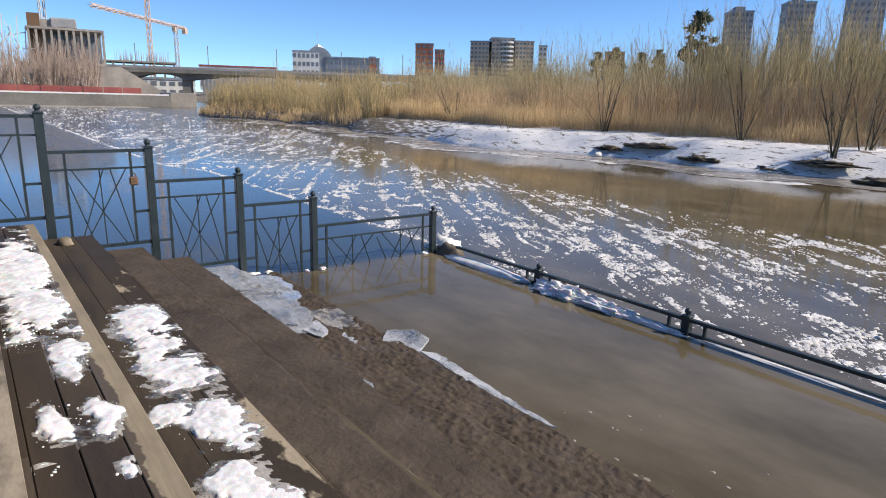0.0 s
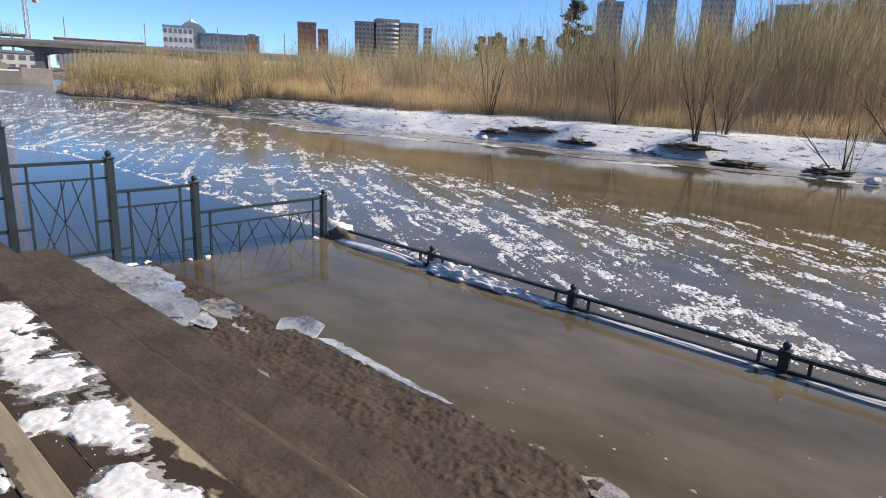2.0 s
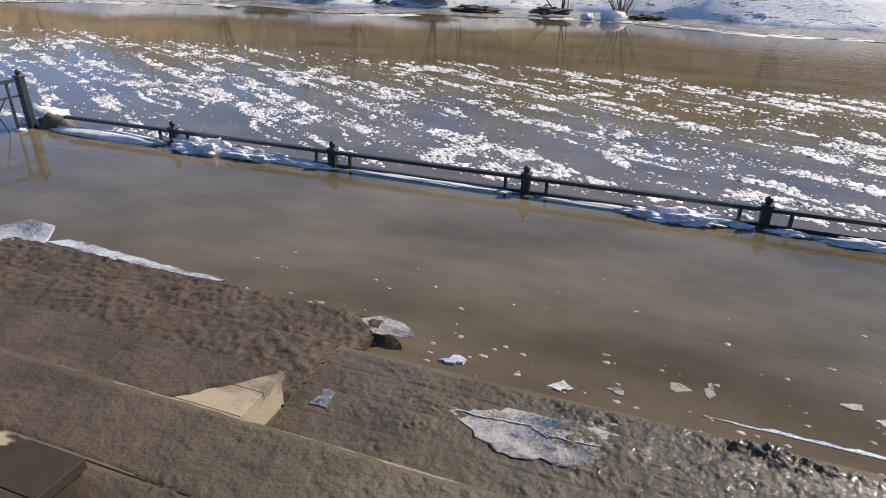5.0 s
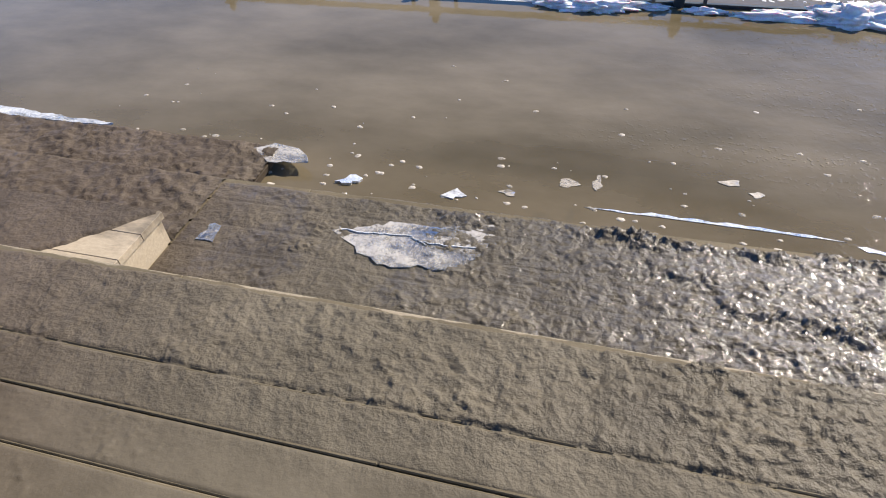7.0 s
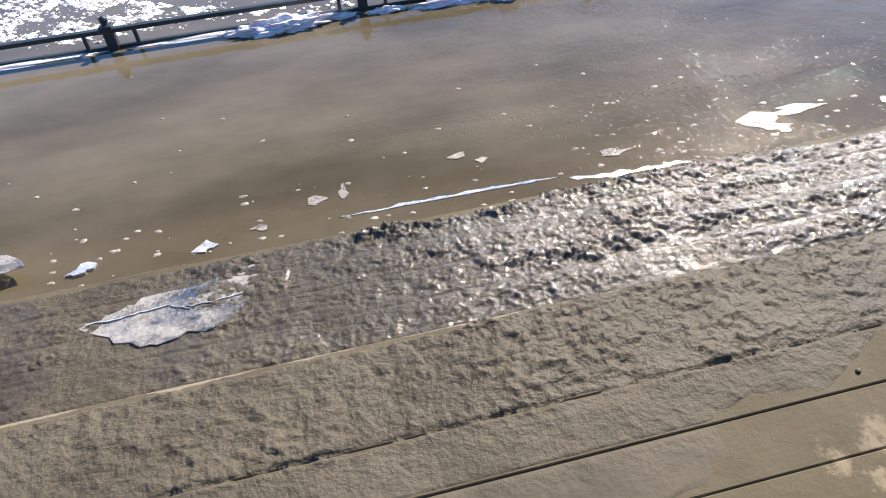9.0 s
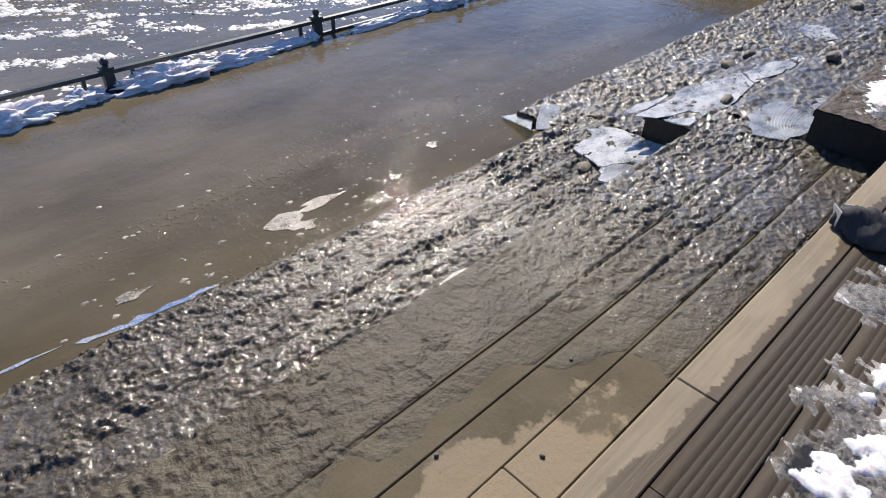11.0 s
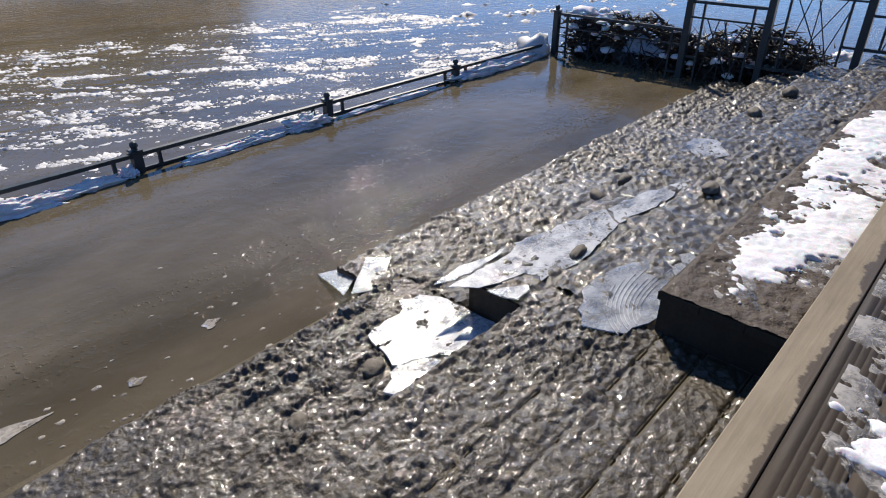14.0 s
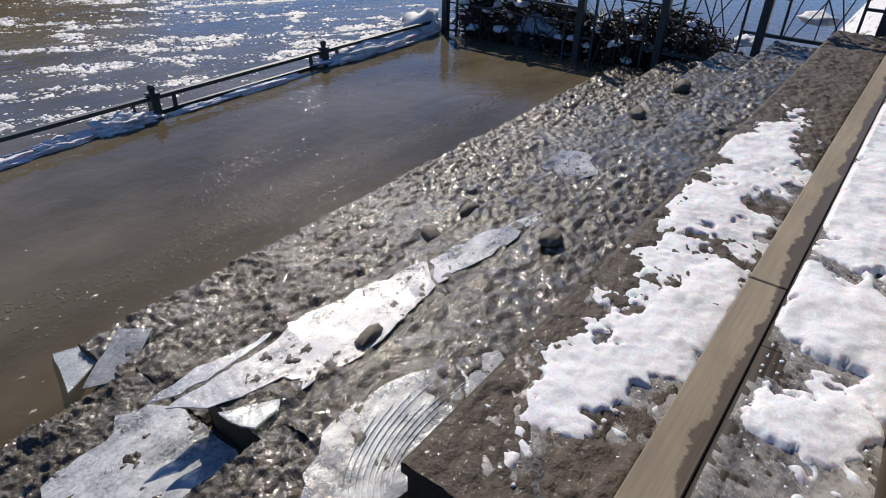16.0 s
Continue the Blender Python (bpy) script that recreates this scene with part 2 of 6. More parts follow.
def ice_material(name, low, high, rough, white=(0.80, 0.83, 0.86), span_=(0.42, 0.60), clear_ior=1.33):
    """Thin ice: see-through and wet, with white veils and bubbles; low and high bound how much it veils."""
    m, n, l, p = material(name)
    geo = n.new("ShaderNodeNewGeometry").outputs["Position"]
    veils = noise_node(n, l, geo, 4.0, 9, 0.70, (0.7, 1.2, 1))
    grain = noise_node(n, l, geo, 55.0, 5, 0.7)
    flow = n.new("ShaderNodeTexNoise")
    flow.inputs["Scale"].default_value, flow.inputs["Detail"].default_value, flow.inputs["Distortion"].default_value = 7.0, 4.0, 1.6
    l.new(geo, flow.inputs["Vector"])
    thread = calc(n, l, 'ABSOLUTE', calc(n, l, 'SUBTRACT', flow.outputs["Fac"], 0.5), 0.0)
    frost = calc(n, l, 'MULTIPLY_ADD', grain, 0.30, calc(n, l, 'MULTIPLY', veils, 0.72))
    frost = calc(n, l, 'ADD', frost, calc(n, l, 'MULTIPLY', span(n, l, thread, 0.012, 0.0), 0.10))
    p.inputs["IOR"].default_value = 1.31
    p.inputs["Base Color"].default_value = (*white, 1)
    l.new(ramp(n, l, frost, [(0.38, grey(rough)), (0.62, grey(rough + 0.3))]), p.inputs["Roughness"])
    b = bump(n, l, p, noise_node(n, l, geo, 11.0, 6, 0.65), 0.7, 0.012)
    p.inputs["Specular IOR Level"].default_value = 0.25
    clear = n.new("ShaderNodeBsdfTransparent")
    clear.inputs[0].default_value = (0.90, 0.95, 0.97, 1)
    gloss = n.new("ShaderNodeBsdfGlossy")
    gloss.inputs["Roughness"].default_value = 0.09
    l.new(b.outputs[0], gloss.inputs["Normal"])
    fres = n.new("ShaderNodeFresnel")
    fres.inputs[0].default_value = clear_ior
    wet = n.new("ShaderNodeMixShader")
    l.new(fres.outputs[0], wet.inputs[0])
    l.new(clear.outputs[0], wet.inputs[1])
    l.new(gloss.outputs[0], wet.inputs[2])
    veil = n.new("ShaderNodeMixShader")
    l.new(ramp(n, l, frost, [(span_[0], grey(low)), (span_[1], grey(high))]), veil.inputs[0])
    l.new(wet.outputs[0], veil.inputs[1])
    l.new(p.outputs[0], veil.inputs[2])
    l.new(veil.outputs[0], n["Material Output"].inputs["Surface"])
    return m


for m_ in (M_WETDECK, M_PLANK, M_RIM):
    m_.node_tree.nodes["Principled BSDF"].inputs["Specular IOR Level"].default_value = 0.2
M_BEAM = beam_material()
M_MUD = mud_material()
M_FILM = film_material()
M_ICE = ice_material("clear_ice", 0.15, 0.52, 0.12, (0.68, 0.70, 0.72), (0.40, 0.64))
M_MELT = ice_material("melting_film", 0.05, 0.60, 0.30, (0.56, 0.53, 0.49), (0.42, 0.60))
M_FROST = ice_material("frosted_ice", 0.10, 0.78, 0.22, (0.62, 0.64, 0.67), (0.40, 0.58))
M_FOAM = ice_material("foam_film", 0.25, 0.8, 0.35, (0.55, 0.50, 0.43))
M_STONE = surface("grey_stone", (0.095, 0.080, 0.060), (0.17, 0.145, 0.11), 20, (0.65, 0.85), 90, 0.004)
M_RUST = surface("rusty_lock", (0.10, 0.05, 0.025), (0.22, 0.13, 0.07), 40, (0.6, 0.8), 120, 0.001)
M_DEBRIS = surface("wet_dark_twigs", (0.015, 0.012, 0.010), (0.05, 0.04, 0.03), 6, (0.4, 0.7), 60, 0.003)
M_TARP = surface("pale_plastic", (0.20, 0.28, 0.38), (0.34, 0.42, 0.52), 8, (0.2, 0.4), 60, 0.002)
M_SNOW = surface("snow", (0.56, 0.56, 0.57), (0.80, 0.80, 0.81), 6.0, (0.55, 0.8), 110, 0.003, spread=(0.34, 0.50))
_ps = M_SNOW.node_tree.nodes["Principled BSDF"]
_ps.inputs["Subsurface Weight"].default_value, _ps.inputs["Subsurface Scale"].default_value = 0.25, 0.04
M_SLUSH = surface("slush", (0.55, 0.55, 0.55), (0.80, 0.80, 0.81), 3.0, (0.5, 0.8), 80, 0.006)
M_STEEL = surface("green_black_paint", (0.018, 0.03, 0.034), (0.03, 0.045, 0.05), 8.0, (0.35, 0.5), 90, 0.001)


def water_material():
    """Silty flood water: shallow over the drowned step, where the bottom shows through, opaque beyond."""
    m, n, l, p = material("turbid_water")
    geo = n.new("ShaderNodeNewGeometry").outputs["Position"]
    sep = n.new("ShaderNodeSeparateXYZ")
    l.new(geo, sep.inputs[0])
    px, py, pz = sep.outputs
    cloud = noise_node(n, l, geo, 0.75, 6, 0.62, (0.6, 1.2, 1))
    col = ramp(n, l, cloud, [(0.35, (0.082, 0.066, 0.036)), (0.68, (0.158, 0.131, 0.088))])
    # Blue of the reflected sky, put into the water's colour west of the fence.
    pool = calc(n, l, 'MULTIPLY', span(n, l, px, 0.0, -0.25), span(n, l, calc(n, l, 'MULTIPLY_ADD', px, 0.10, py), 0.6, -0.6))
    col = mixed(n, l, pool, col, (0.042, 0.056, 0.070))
    l.new(col, p.inputs["Base Color"])
    p.inputs["Roughness"].default_value = 0.06
    p.inputs["IOR"].default_value = 1.33
    slow = noise_node(n, l, geo, 5.0, 3, 0.5)
    ripple = noise_node(n, l, geo, 25.0, 1, 0.5)
    drops = calc(n, l, 'MAXIMUM', calc(n, l, 'SUBTRACT', ripple, 0.555), 0.0)
    gust = span(n, l, noise_node(n, l, geo, 0.9, 4, 0.65, (0.5, 1.6, 1)), 0.42, 0.62)
    lap = calc(n, l, 'MULTIPLY', span(n, l, py, -3.05, -2.60), span(n, l, py, -2.15, -2.50))
    lap = calc(n, l, 'MULTIPLY', lap, span(n, l, noise_node(n, l, geo, 1.6, 4, 0.7, (0.35, 2.5, 1)), 0.40, 0.56))
    open_wind = span(n, l, px, 8.0, 12.5)
    drops = calc(n, l, 'MULTIPLY', drops, calc(n, l, 'MULTIPLY', calc(n, l, 'ADD', calc(n, l, 'MULTIPLY_ADD', gust, 0.42, 0.05), lap), open_wind))
    slow = calc(n, l, 'MULTIPLY', slow, calc(n, l, 'ADD', calc(n, l, 'MULTIPLY_ADD', open_wind, 0.75, 0.25), calc(n, l, 'MULTIPLY', span(n, l, px, -12, -45), 5.0)))
    b1 = bump(n, l, p, slow, 0.4, 0.02)
    b2 = n.new("ShaderNodeBump")
    b2.inputs["Strength"].default_value, b2.inputs["Distance"].default_value = 1.0, 0.026
    l.new(drops, b2.inputs["Height"])
    l.new(b1.outputs[0], b2.inputs["Normal"])
    l.new(b2.outputs[0], p.inputs["Normal"])
    clear = n.new("ShaderNodeBsdfTransparent")
    clear.inputs[0].default_value = (0.80, 0.68, 0.46, 1)
    inside = calc(n, l, 'MULTIPLY', span(n, l, px, -0.1, 0.1), span(n, l, px, 22.6, 22.4))
    edge = calc(n, l, 'MULTIPLY_ADD', noise_node(n, l, geo, 2.0, 3, 0.6), 0.10, py)
    shallow = calc(n, l, 'MULTIPLY', span(n, l, edge, -2.44, -2.74), inside)
    deep = calc(n, l, 'MULTIPLY_ADD', shallow, -0.20, 0.97)
    turbid = n.new("ShaderNodeMixShader")
    l.new(deep, turbid.inputs[0])
    l.new(clear.outputs[0], turbid.inputs[1])
    l.new(p.outputs[0], turbid.inputs[2])
    l.new(turbid.outputs[0], n["Material Output"].inputs["Surface"])
    return m


M_WATER = water_material()
def ground_material():
    """Thawing banks: old snow with bare soil showing through, almost all soil and litter farther up the river."""
    m, n, l, p = material("thawing_ground")
    geo = n.new("ShaderNodeNewGeometry").outputs["Position"]
    sep = n.new("ShaderNodeSeparateXYZ")
    l.new(geo, sep.inputs[0])
    big = noise_node(n, l, geo, 2.4, 6, 0.6, (0.5, 1.3, 2.6))
    small = noise_node(n, l, geo, 11, 5, 0.65, (0.5, 1.3, 2.6))
    bare = calc(n, l, 'MULTIPLY', span(n, l, calc(n, l, 'MULTIPLY_ADD', big, 16.0, sep.outputs[0]), -14, -30), 0.14)
    snow = span(n, l, calc(n, l, 'SUBTRACT', calc(n, l, 'MULTIPLY_ADD', small, 0.35, calc(n, l, 'MULTIPLY', big, 0.65)), bare), 0.395, 0.465)
    soil = ramp(n, l, small, [(0.3, (0.085, 0.068, 0.050)), (0.7, (0.19, 0.155, 0.115))])
    l.new(mixed(n, l, snow, soil, ramp(n, l, small, [(0.3, (0.62, 0.62, 0.63)), (0.7, (0.80, 0.80, 0.81))])), p.inputs["Base Color"])
    p.inputs["Roughness"].default_value = 0.85
    bump(n, l, p, small, 0.7, 0.06)
    return m


M_GROUND = ground_material()


# ---- mesh helpers ----
def part(name, bm, mat, parent=None, label="", smooth=False):
    me = bpy.data.meshes.new(name)
    bm.to_mesh(me)
    bm.free()
    return placed(name, me, mat, parent, label, smooth)


def placed(name, me, mat, parent=None, label="", smooth=False):
    if not me.materials:
        me.materials.append(mat)
        if smooth:
            me.polygons.foreach_set("use_smooth", [True] * len(me.polygons))
    ob = new(name, me)
    if parent is not None:
        ob.parent = parent
    if label:
        ob["label"] = label
    return ob


def empty(name, at, label="", category="", group="", kind=""):
    ob = new(name)
    ob.location = at
    return tagged(ob, label, category, group, kind)


def box(bm, x0, x1, y0, y1, z0, z1, bevel=0.0):
    r = bmesh.ops.create_cube(bm, size=1.0, matrix=Matrix.LocRotScale(((x0 + x1) / 2, (y0 + y1) / 2, (z0 + z1) / 2), None, (x1 - x0, y1 - y0, z1 - z0)))
    if bevel:
        edges = {e for v in r["verts"] for e in v.link_edges}
        bmesh.ops.bevel(bm, geom=list(edges), offset=bevel, segments=1, affect='EDGES')


def boxed(x0, x1, y0, y1, z0, z1, bevel=0.0):
    bm = bmesh.new()
    box(bm, x0, x1, y0, y1, z0, z1, bevel)
    return bm


def bar(bm, p, q, w, h=None):
    """A square bar from p to q."""
    p, q = Vector(p), Vector(q)
    d = q - p
    m = Matrix.Translation((p + q) / 2) @ d.to_track_quat('Z', 'Y').to_matrix().to_4x4() @ Matrix.Diagonal((w, h or w, d.length, 1))
    bmesh.ops.create_cube(bm, size=1.0, matrix=m)


def raw_mesh(name, verts, faces):
    """A mesh from numpy arrays of vertices and of equal-sided faces."""
    me = bpy.data.meshes.new(name)
    verts, faces = np.asarray(verts, np.float32), np.asarray(faces, np.int32)
    k = faces.shape[1]
    me.vertices.add(len(verts))
    me.vertices.foreach_set("co", verts.ravel())
    me.loops.add(faces.size)
    me.loops.foreach_set("vertex_index", faces.ravel())
    me.polygons.add(len(faces))
    me.polygons.foreach_set("loop_start", np.arange(0, faces.size, k, dtype=np.int32))
    me.update(calc_edges=True)
    return me


def fractal(x, y, scale, octaves=4, seed=0.0):
    """Smooth value noise, -1 to 1, on numpy arrays."""
    total, amp, norm = np.zeros_like(x), 1.0, 0.0
    for o in range(octaves):
        u, v = x * scale + 17.3 * o + seed, y * scale - 9.1 * o + seed * 1.7
        iu, iv = np.floor(u), np.floor(v)
        fu, fv = u - iu, v - iv
        fu, fv = fu * fu * (3 - 2 * fu), fv * fv * (3 - 2 * fv)

        def h(a, b):
            s = np.sin(a * 127.1 + b * 311.7 + o * 74.7) * 43758.5453
            return 2 * (s - np.floor(s)) - 1
        total += amp * ((h(iu, iv) * (1 - fu) + h(iu + 1, iv) * fu) * (1 - fv) + (h(iu, iv + 1) * (1 - fu) + h(iu + 1, iv + 1) * fu) * fv)
        norm += amp
        amp *= 0.5
        scale *= 2.03
    return total / norm


def grid_faces(nx, ny):
    i = np.arange(nx * ny).reshape(nx, ny)
    return np.stack([i[:-1, :-1], i[1:, :-1], i[1:, 1:], i[:-1, 1:]], -1).reshape(-1, 4)


def smoothstep(a, b, x):
    t = np.clip((x - a) / (b - a), 0, 1)
    return t * t * (3 - 2 * t)


# ---- ground and water ----
LEFT, RIGHT = 0.06, 22.44          # ends of the terrace, inside its fences
BAY_L, BAY_R = 7.22, 15.08         # the stair bay between the seat blocks
T0, T1, T2, T3, T4, T5 = -0.56, -0.14, 0.28, 0.70, 1.13, 1.55
F1, F2, F3, F4, F5 = -2.66, -3.83, -5.00, -6.18, -7.35


def shore(x):
    """Line of the far bank."""
    return 20.5 + 1.6 * np.sin(x * 0.11 + 1.0) + 0.9 * np.sin(x * 0.37) + 50 * smoothstep(-82, -115, x)


def terrain(x, y):
    s = shore(x)
    far = smoothstep(s - 0.1, s + 2.4, y + 0.7 * fractal(x, y, 0.35, 3)) * 1.05 + smoothstep(s + 2, s + 14, y) * 0.7
    far += smoothstep(s + 20, s + 85, y) * (4 + 11 * smoothstep(-30, 12, x))
    near = 2.2 * smoothstep(-6.5, -11.0, y) * smoothstep(-200, -160, -np.abs(x))
    near = np.maximum(near, 1.6 * smoothstep(-4.5, -8.0, y) * smoothstep(22.4, 23.4, x) )
    west = 3.0 * smoothstep(-150, -156, x) * smoothstep(40, 20, y)
    z = -0.9 + np.maximum(np.maximum((far + 0.9) * (far > 0.001), (near + 0.9) * (near > 0.001)), (west + .9) * (west > 0.001))
    z += 0.16 * fractal(x, y, 0.6, 4) * (z > 0.2)
    return z


def axis(breaks):
    out = []
    for a, b, step in breaks:
        out += list(np.arange(a, b, step))
    return np.array(out + [breaks[-1][1]])


gx = axis([(-1500, -300, 100), (-300, -90, 10), (-90, -30, 1.5), (-30, 45, 0.5), (45, 120, 5), (120, 1500, 120)])
gy = axis([(-1200, -60, 80), (-60, -12, 6), (-12, 0, 0.75), (0, 16, 4), (16, 34, 0.4), (34, 140, 5), (140, 1500, 90)])
GX, GY = np.meshgrid(gx, gy, indexing="ij")
GZ = terrain(GX, GY)
ground = placed("ground", raw_mesh("ground", np.stack([GX, GY, GZ], -1).reshape(-1, 3), grid_faces(len(gx), len(gy))), M_GROUND, smooth=True)
tagged(ground, "thawing river banks with dirty snow and bare soil", "ground", kind="structure")
bm = bmesh.new()
bmesh.ops.create_grid(bm, x_segments=1, y_segments=1, size=0.5, matrix=Matrix.Diagonal((1400, 260, 1, 1)))
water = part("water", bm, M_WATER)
water.location = (-100, 60, 0)
tagged(water, "turbid brown flooded river reflecting the blue sky", "water", kind="structure")

# ---- terrace ----
def mesh_of(name, bm):
    me = bpy.data.meshes.new(name)
    bm.to_mesh(me)
    bm.free()
    return me


def grooved(x0, x1, y0, y1, z0, z1, pitch=0.024, depth=0.0008):
    """A board with grooves along its length."""
    ys, zs = [y0], [z1]
    y = y0 + 0.008
    while y + pitch < y1 - 0.004:
        ys += [y, y + 0.0015, y + 0.0045, y + 0.006]
        zs += [z1, z1 - depth, z1 - depth, z1]
        y += pitch
    ys, zs = np.array([y0] + ys + [y1, y1]), np.array([z0] + zs + [z1, z0])
    k = len(ys)
    v = np.concatenate([np.stack([np.full(k, x), ys, zs], -1) for x in (x0, x1)])
    i = np.arange(k - 1)
    return raw_mesh("board", v, np.stack([i, i + 1, i + 1 + k, i + k], -1)[:, ::-1])


for nm, z, y0, y1 in (("floor_lower", T0, F1, -0.08), ("floor_tier_one", T1, F2, F1), ("floor_tier_two", T2, F3, F2), ("floor_tier_three", T3, F4, F3), ("floor_tier_four", T4, F5, F4), ("floor_tier_five", T5, -9.0, F5)):
    ob = part(nm, boxed(LEFT - 0.02, RIGHT + 0.02, y0, y1 - 0.012, -0.85, z - 0.045), M_CONCRETE)
    tagged(ob, "broad terrace step decked with muddy planks", "step", kind="structure")
    if nm == "floor_tier_three":
        edges = [(-5.0, -5.213), (-5.215, -5.428), (-5.433, -5.638), (-5.643, -5.848), (-5.852, -6.055), (-6.059, -6.176)]
    elif nm == "floor_tier_two":
        edges = [(-3.83, -4.03), (-4.04, -4.24), (-4.25, -4.45), (-4.46, -4.66), (-4.67, -4.87), (-4.88, -4.996)]
    elif nm == "floor_tier_four":
        edges = [(-6.18, -6.318)] + [(-6.324 - 0.182 * i, -6.324 - 0.182 * i - (0.176 if i == 0 else 0.1792)) for i in range(5)] + [(-7.236, -7.346)]
    else:
        continue
    part("riser", boxed(LEFT, RIGHT, y1 - 0.05, y1 - 0.012, z - 0.42, z - 0.046), M_PLANK, ob)
    for i, (a, b) in enumerate(edges):
        joints = [LEFT] + [3.45 + 4.34 * k + (1.5 * (i % 3) - 1.9 if i else 0) for k in range(5)] + [RIGHT]
        for xa, xb in zip(joints, joints[1:]):
            if nm == "floor_tier_four" and i and xb > 9:
                placed("plank", grooved(xa + 0.002, xb - 0.002, b, a, z - 0.043, z), M_WETDECK, ob)
            else:
                placed("plank", mesh_of("plank", boxed(xa + 0.002, xb - 0.002, b, a, z - 0.043, z + random.uniform(-0.002, 0.002), 0.004)), (M_WETDECK if i else M_BEAM) if nm == "floor_tier_four" else M_FILM, ob)


def seat_block(x0, x1, y_back, y_front, z0, z1, snow, wood=None, rim=None):
    wood = wood or M_PLANK
    ob = empty("seat_block", ((x0 + x1) / 2, (y_front + y_back) / 2, z0), "wooden bench step" + snow, "bench step", "bench steps")
    inv = ob.matrix_basis.inverted()
    cx, cy = (x0 + x1) / 2, (y_front + y_back) / 2
    n = 3
    w = (y_front - y_back) / n
    for i in range(n):
        part("plank", boxed(x0 - cx, x1 - cx, y_back - cy + w * i + 0.0012, y_back - cy + w * (i + 1) - 0.0012, z1 - z0 - 0.045, z1 - z0, 0.002), rim if rim and i == n - 1 else wood, ob)
    part("front_board", boxed(x0 - cx + 0.02, x1 - cx - 0.02, y_front - cy - 0.05, y_front - cy - 0.012, 0.002, z1 - z0 - 0.048), wood, ob)
    for e in (x0 - cx + 0.012, x1 - cx - 0.05):
        part("end_board", boxed(e, e + 0.038, y_back - cy + 0.01, y_front - cy - 0.052, 0.002, z1 - z0 - 0.048), wood, ob)
    return ob


for xa, xb in ((LEFT, BAY_L), (BAY_R, RIGHT)):
    seat_block(xa, xb, F2 + 0.004, -3.14, T1, 0.065, " coated with mud, almost under water")
    seat_block(xa, xb, F3 + 0.004, -4.42, T2, 0.49, " coated with wet mud", M_DRY if xa < 1 else M_PLANK)
    seat_block(xa, xb, F4 + 0.004, -5.58, T3, 0.93, " of muddy planks with patches of snow", None, M_RIM if xa < 1 else None)
    seat_block(xa, xb, F5 + 0.004, -6.72, T4, 1.345, " of pale dry wood at the terrace top", M_DRY)


# ---- fences ----
def post(bm, x, y, z0, z1, w=0.1):
    box(bm, x - w / 2, x + w / 2, y - w / 2, y + w / 2, z0, z1 - 0.11, 0.006)
    box(bm, x - w * 0.6, x + w * 0.6, y - w * 0.6, y + w * 0.6, z1 - 0.11, z1 - 0.085, 0.004)


def finial(bm, x, y, z1, w=0.1):
    bmesh.ops.create_cone(bm, segments=10, radius1=w * 0.35, radius2=w * 0.22, depth=0.03, cap_ends=True, matrix=Matrix.Translation((x, y, z1 - 0.07)))
    bmesh.ops.create_uvsphere(bm, u_segments=14, v_segments=9, radius=0.042, matrix=Matrix.Translation((x, y, z1 - 0.038)))


def built(fn, *a):
    bm = bmesh.new()
    fn(bm, *a)
    return bm


LATTICE = [((0.08, 1), (0.85, 0)), ((0.92, 1), (0.15, 0)), ((0.0, 0.9), (0.36, 0)), ((0.66, 1), (0.97, 0)), ((0.5, 1), (0.52, 0)), ((0.56, 1), (0.1, 0))]


def lattice_panel(parent, x, y0, y1, zt, zb, repeat=1):
    """One stretch of fence in the plane x, between posts at y0 and y1."""
    part("top_rail", built(bar, (x, y0 + 0.05, zt), (x, y1 - 0.05, zt), 0.06, 0.04), M_STEEL, parent)
    part("middle_rail", built(bar, (x, y0 + 0.05, zt - 0.22), (x, y1 - 0.05, zt - 0.22), 0.025), M_STEEL, parent)
    part("bottom_rail", built(bar, (x, y0 + 0.05, zb), (x, y1 - 0.05, zb), 0.05, 0.04), M_STEEL, parent)
    e = 0.22
    zm = zb + 0.42
    for s, t in ((y0, y0 + e), (y1, y1 - e)):
        part("upright", built(bar, (x, t, zb), (x, t, zt), 0.03), M_STEEL, parent)
        part("stub_rail", built(bar, (x, s, zm), (x, t, zm), 0.04, 0.03), M_STEEL, parent)
    w = (y1 - y0 - 2 * e) / repeat
    for r in range(repeat):
        for k, ((u0, v0), (u1, v1)) in enumerate(LATTICE):
            hz = zt - 0.22 - zb
            off = 0.012 if k % 2 else -0.012
            part("lattice_bar", built(bar, (x + off, y0 + e + w * (r + u0), zb + hz * v0), (x + off, y0 + e + w * (r + u1), zb + hz * v1), 0.014), M_STEEL, parent)


for fx in (-0.045, 22.54):
    fence = empty("metal_fence", (fx, -3, 0), "dark green steel fence with crossed bars stepping down the terrace", "fence", "terrace fences")
    fence.location = (0, 0, 0)
    ys = [-8.35, -7.17, -6.0, -4.82, -3.64, -2.48, -0.14]
    tops = [3.38, 2.96, 2.54, 2.11, 1.69, 1.27, 0.85]
    base = [1.5, 1.1, 0.69, 0.27, -0.2, -0.2, -0.9]
    for y, zt, zb in zip(ys, tops, base):
        part("finial", built(finial, fx, y, zt), M_STEEL, part("post", built(post, fx, y, zb, zt), M_STEEL, fence), "round ball cap")
    for i in range(6):
        zt = tops[i + 1] - 0.14
        lattice_panel(fence, fx, ys[i], ys[i + 1], zt, zt - 1.22 if i < 5 else -0.35, 2 if i == 5 else 1)
rail = empty("river_railing", (0, 0, 0), "dark steel railing standing in flood water, snow on it", "railing")
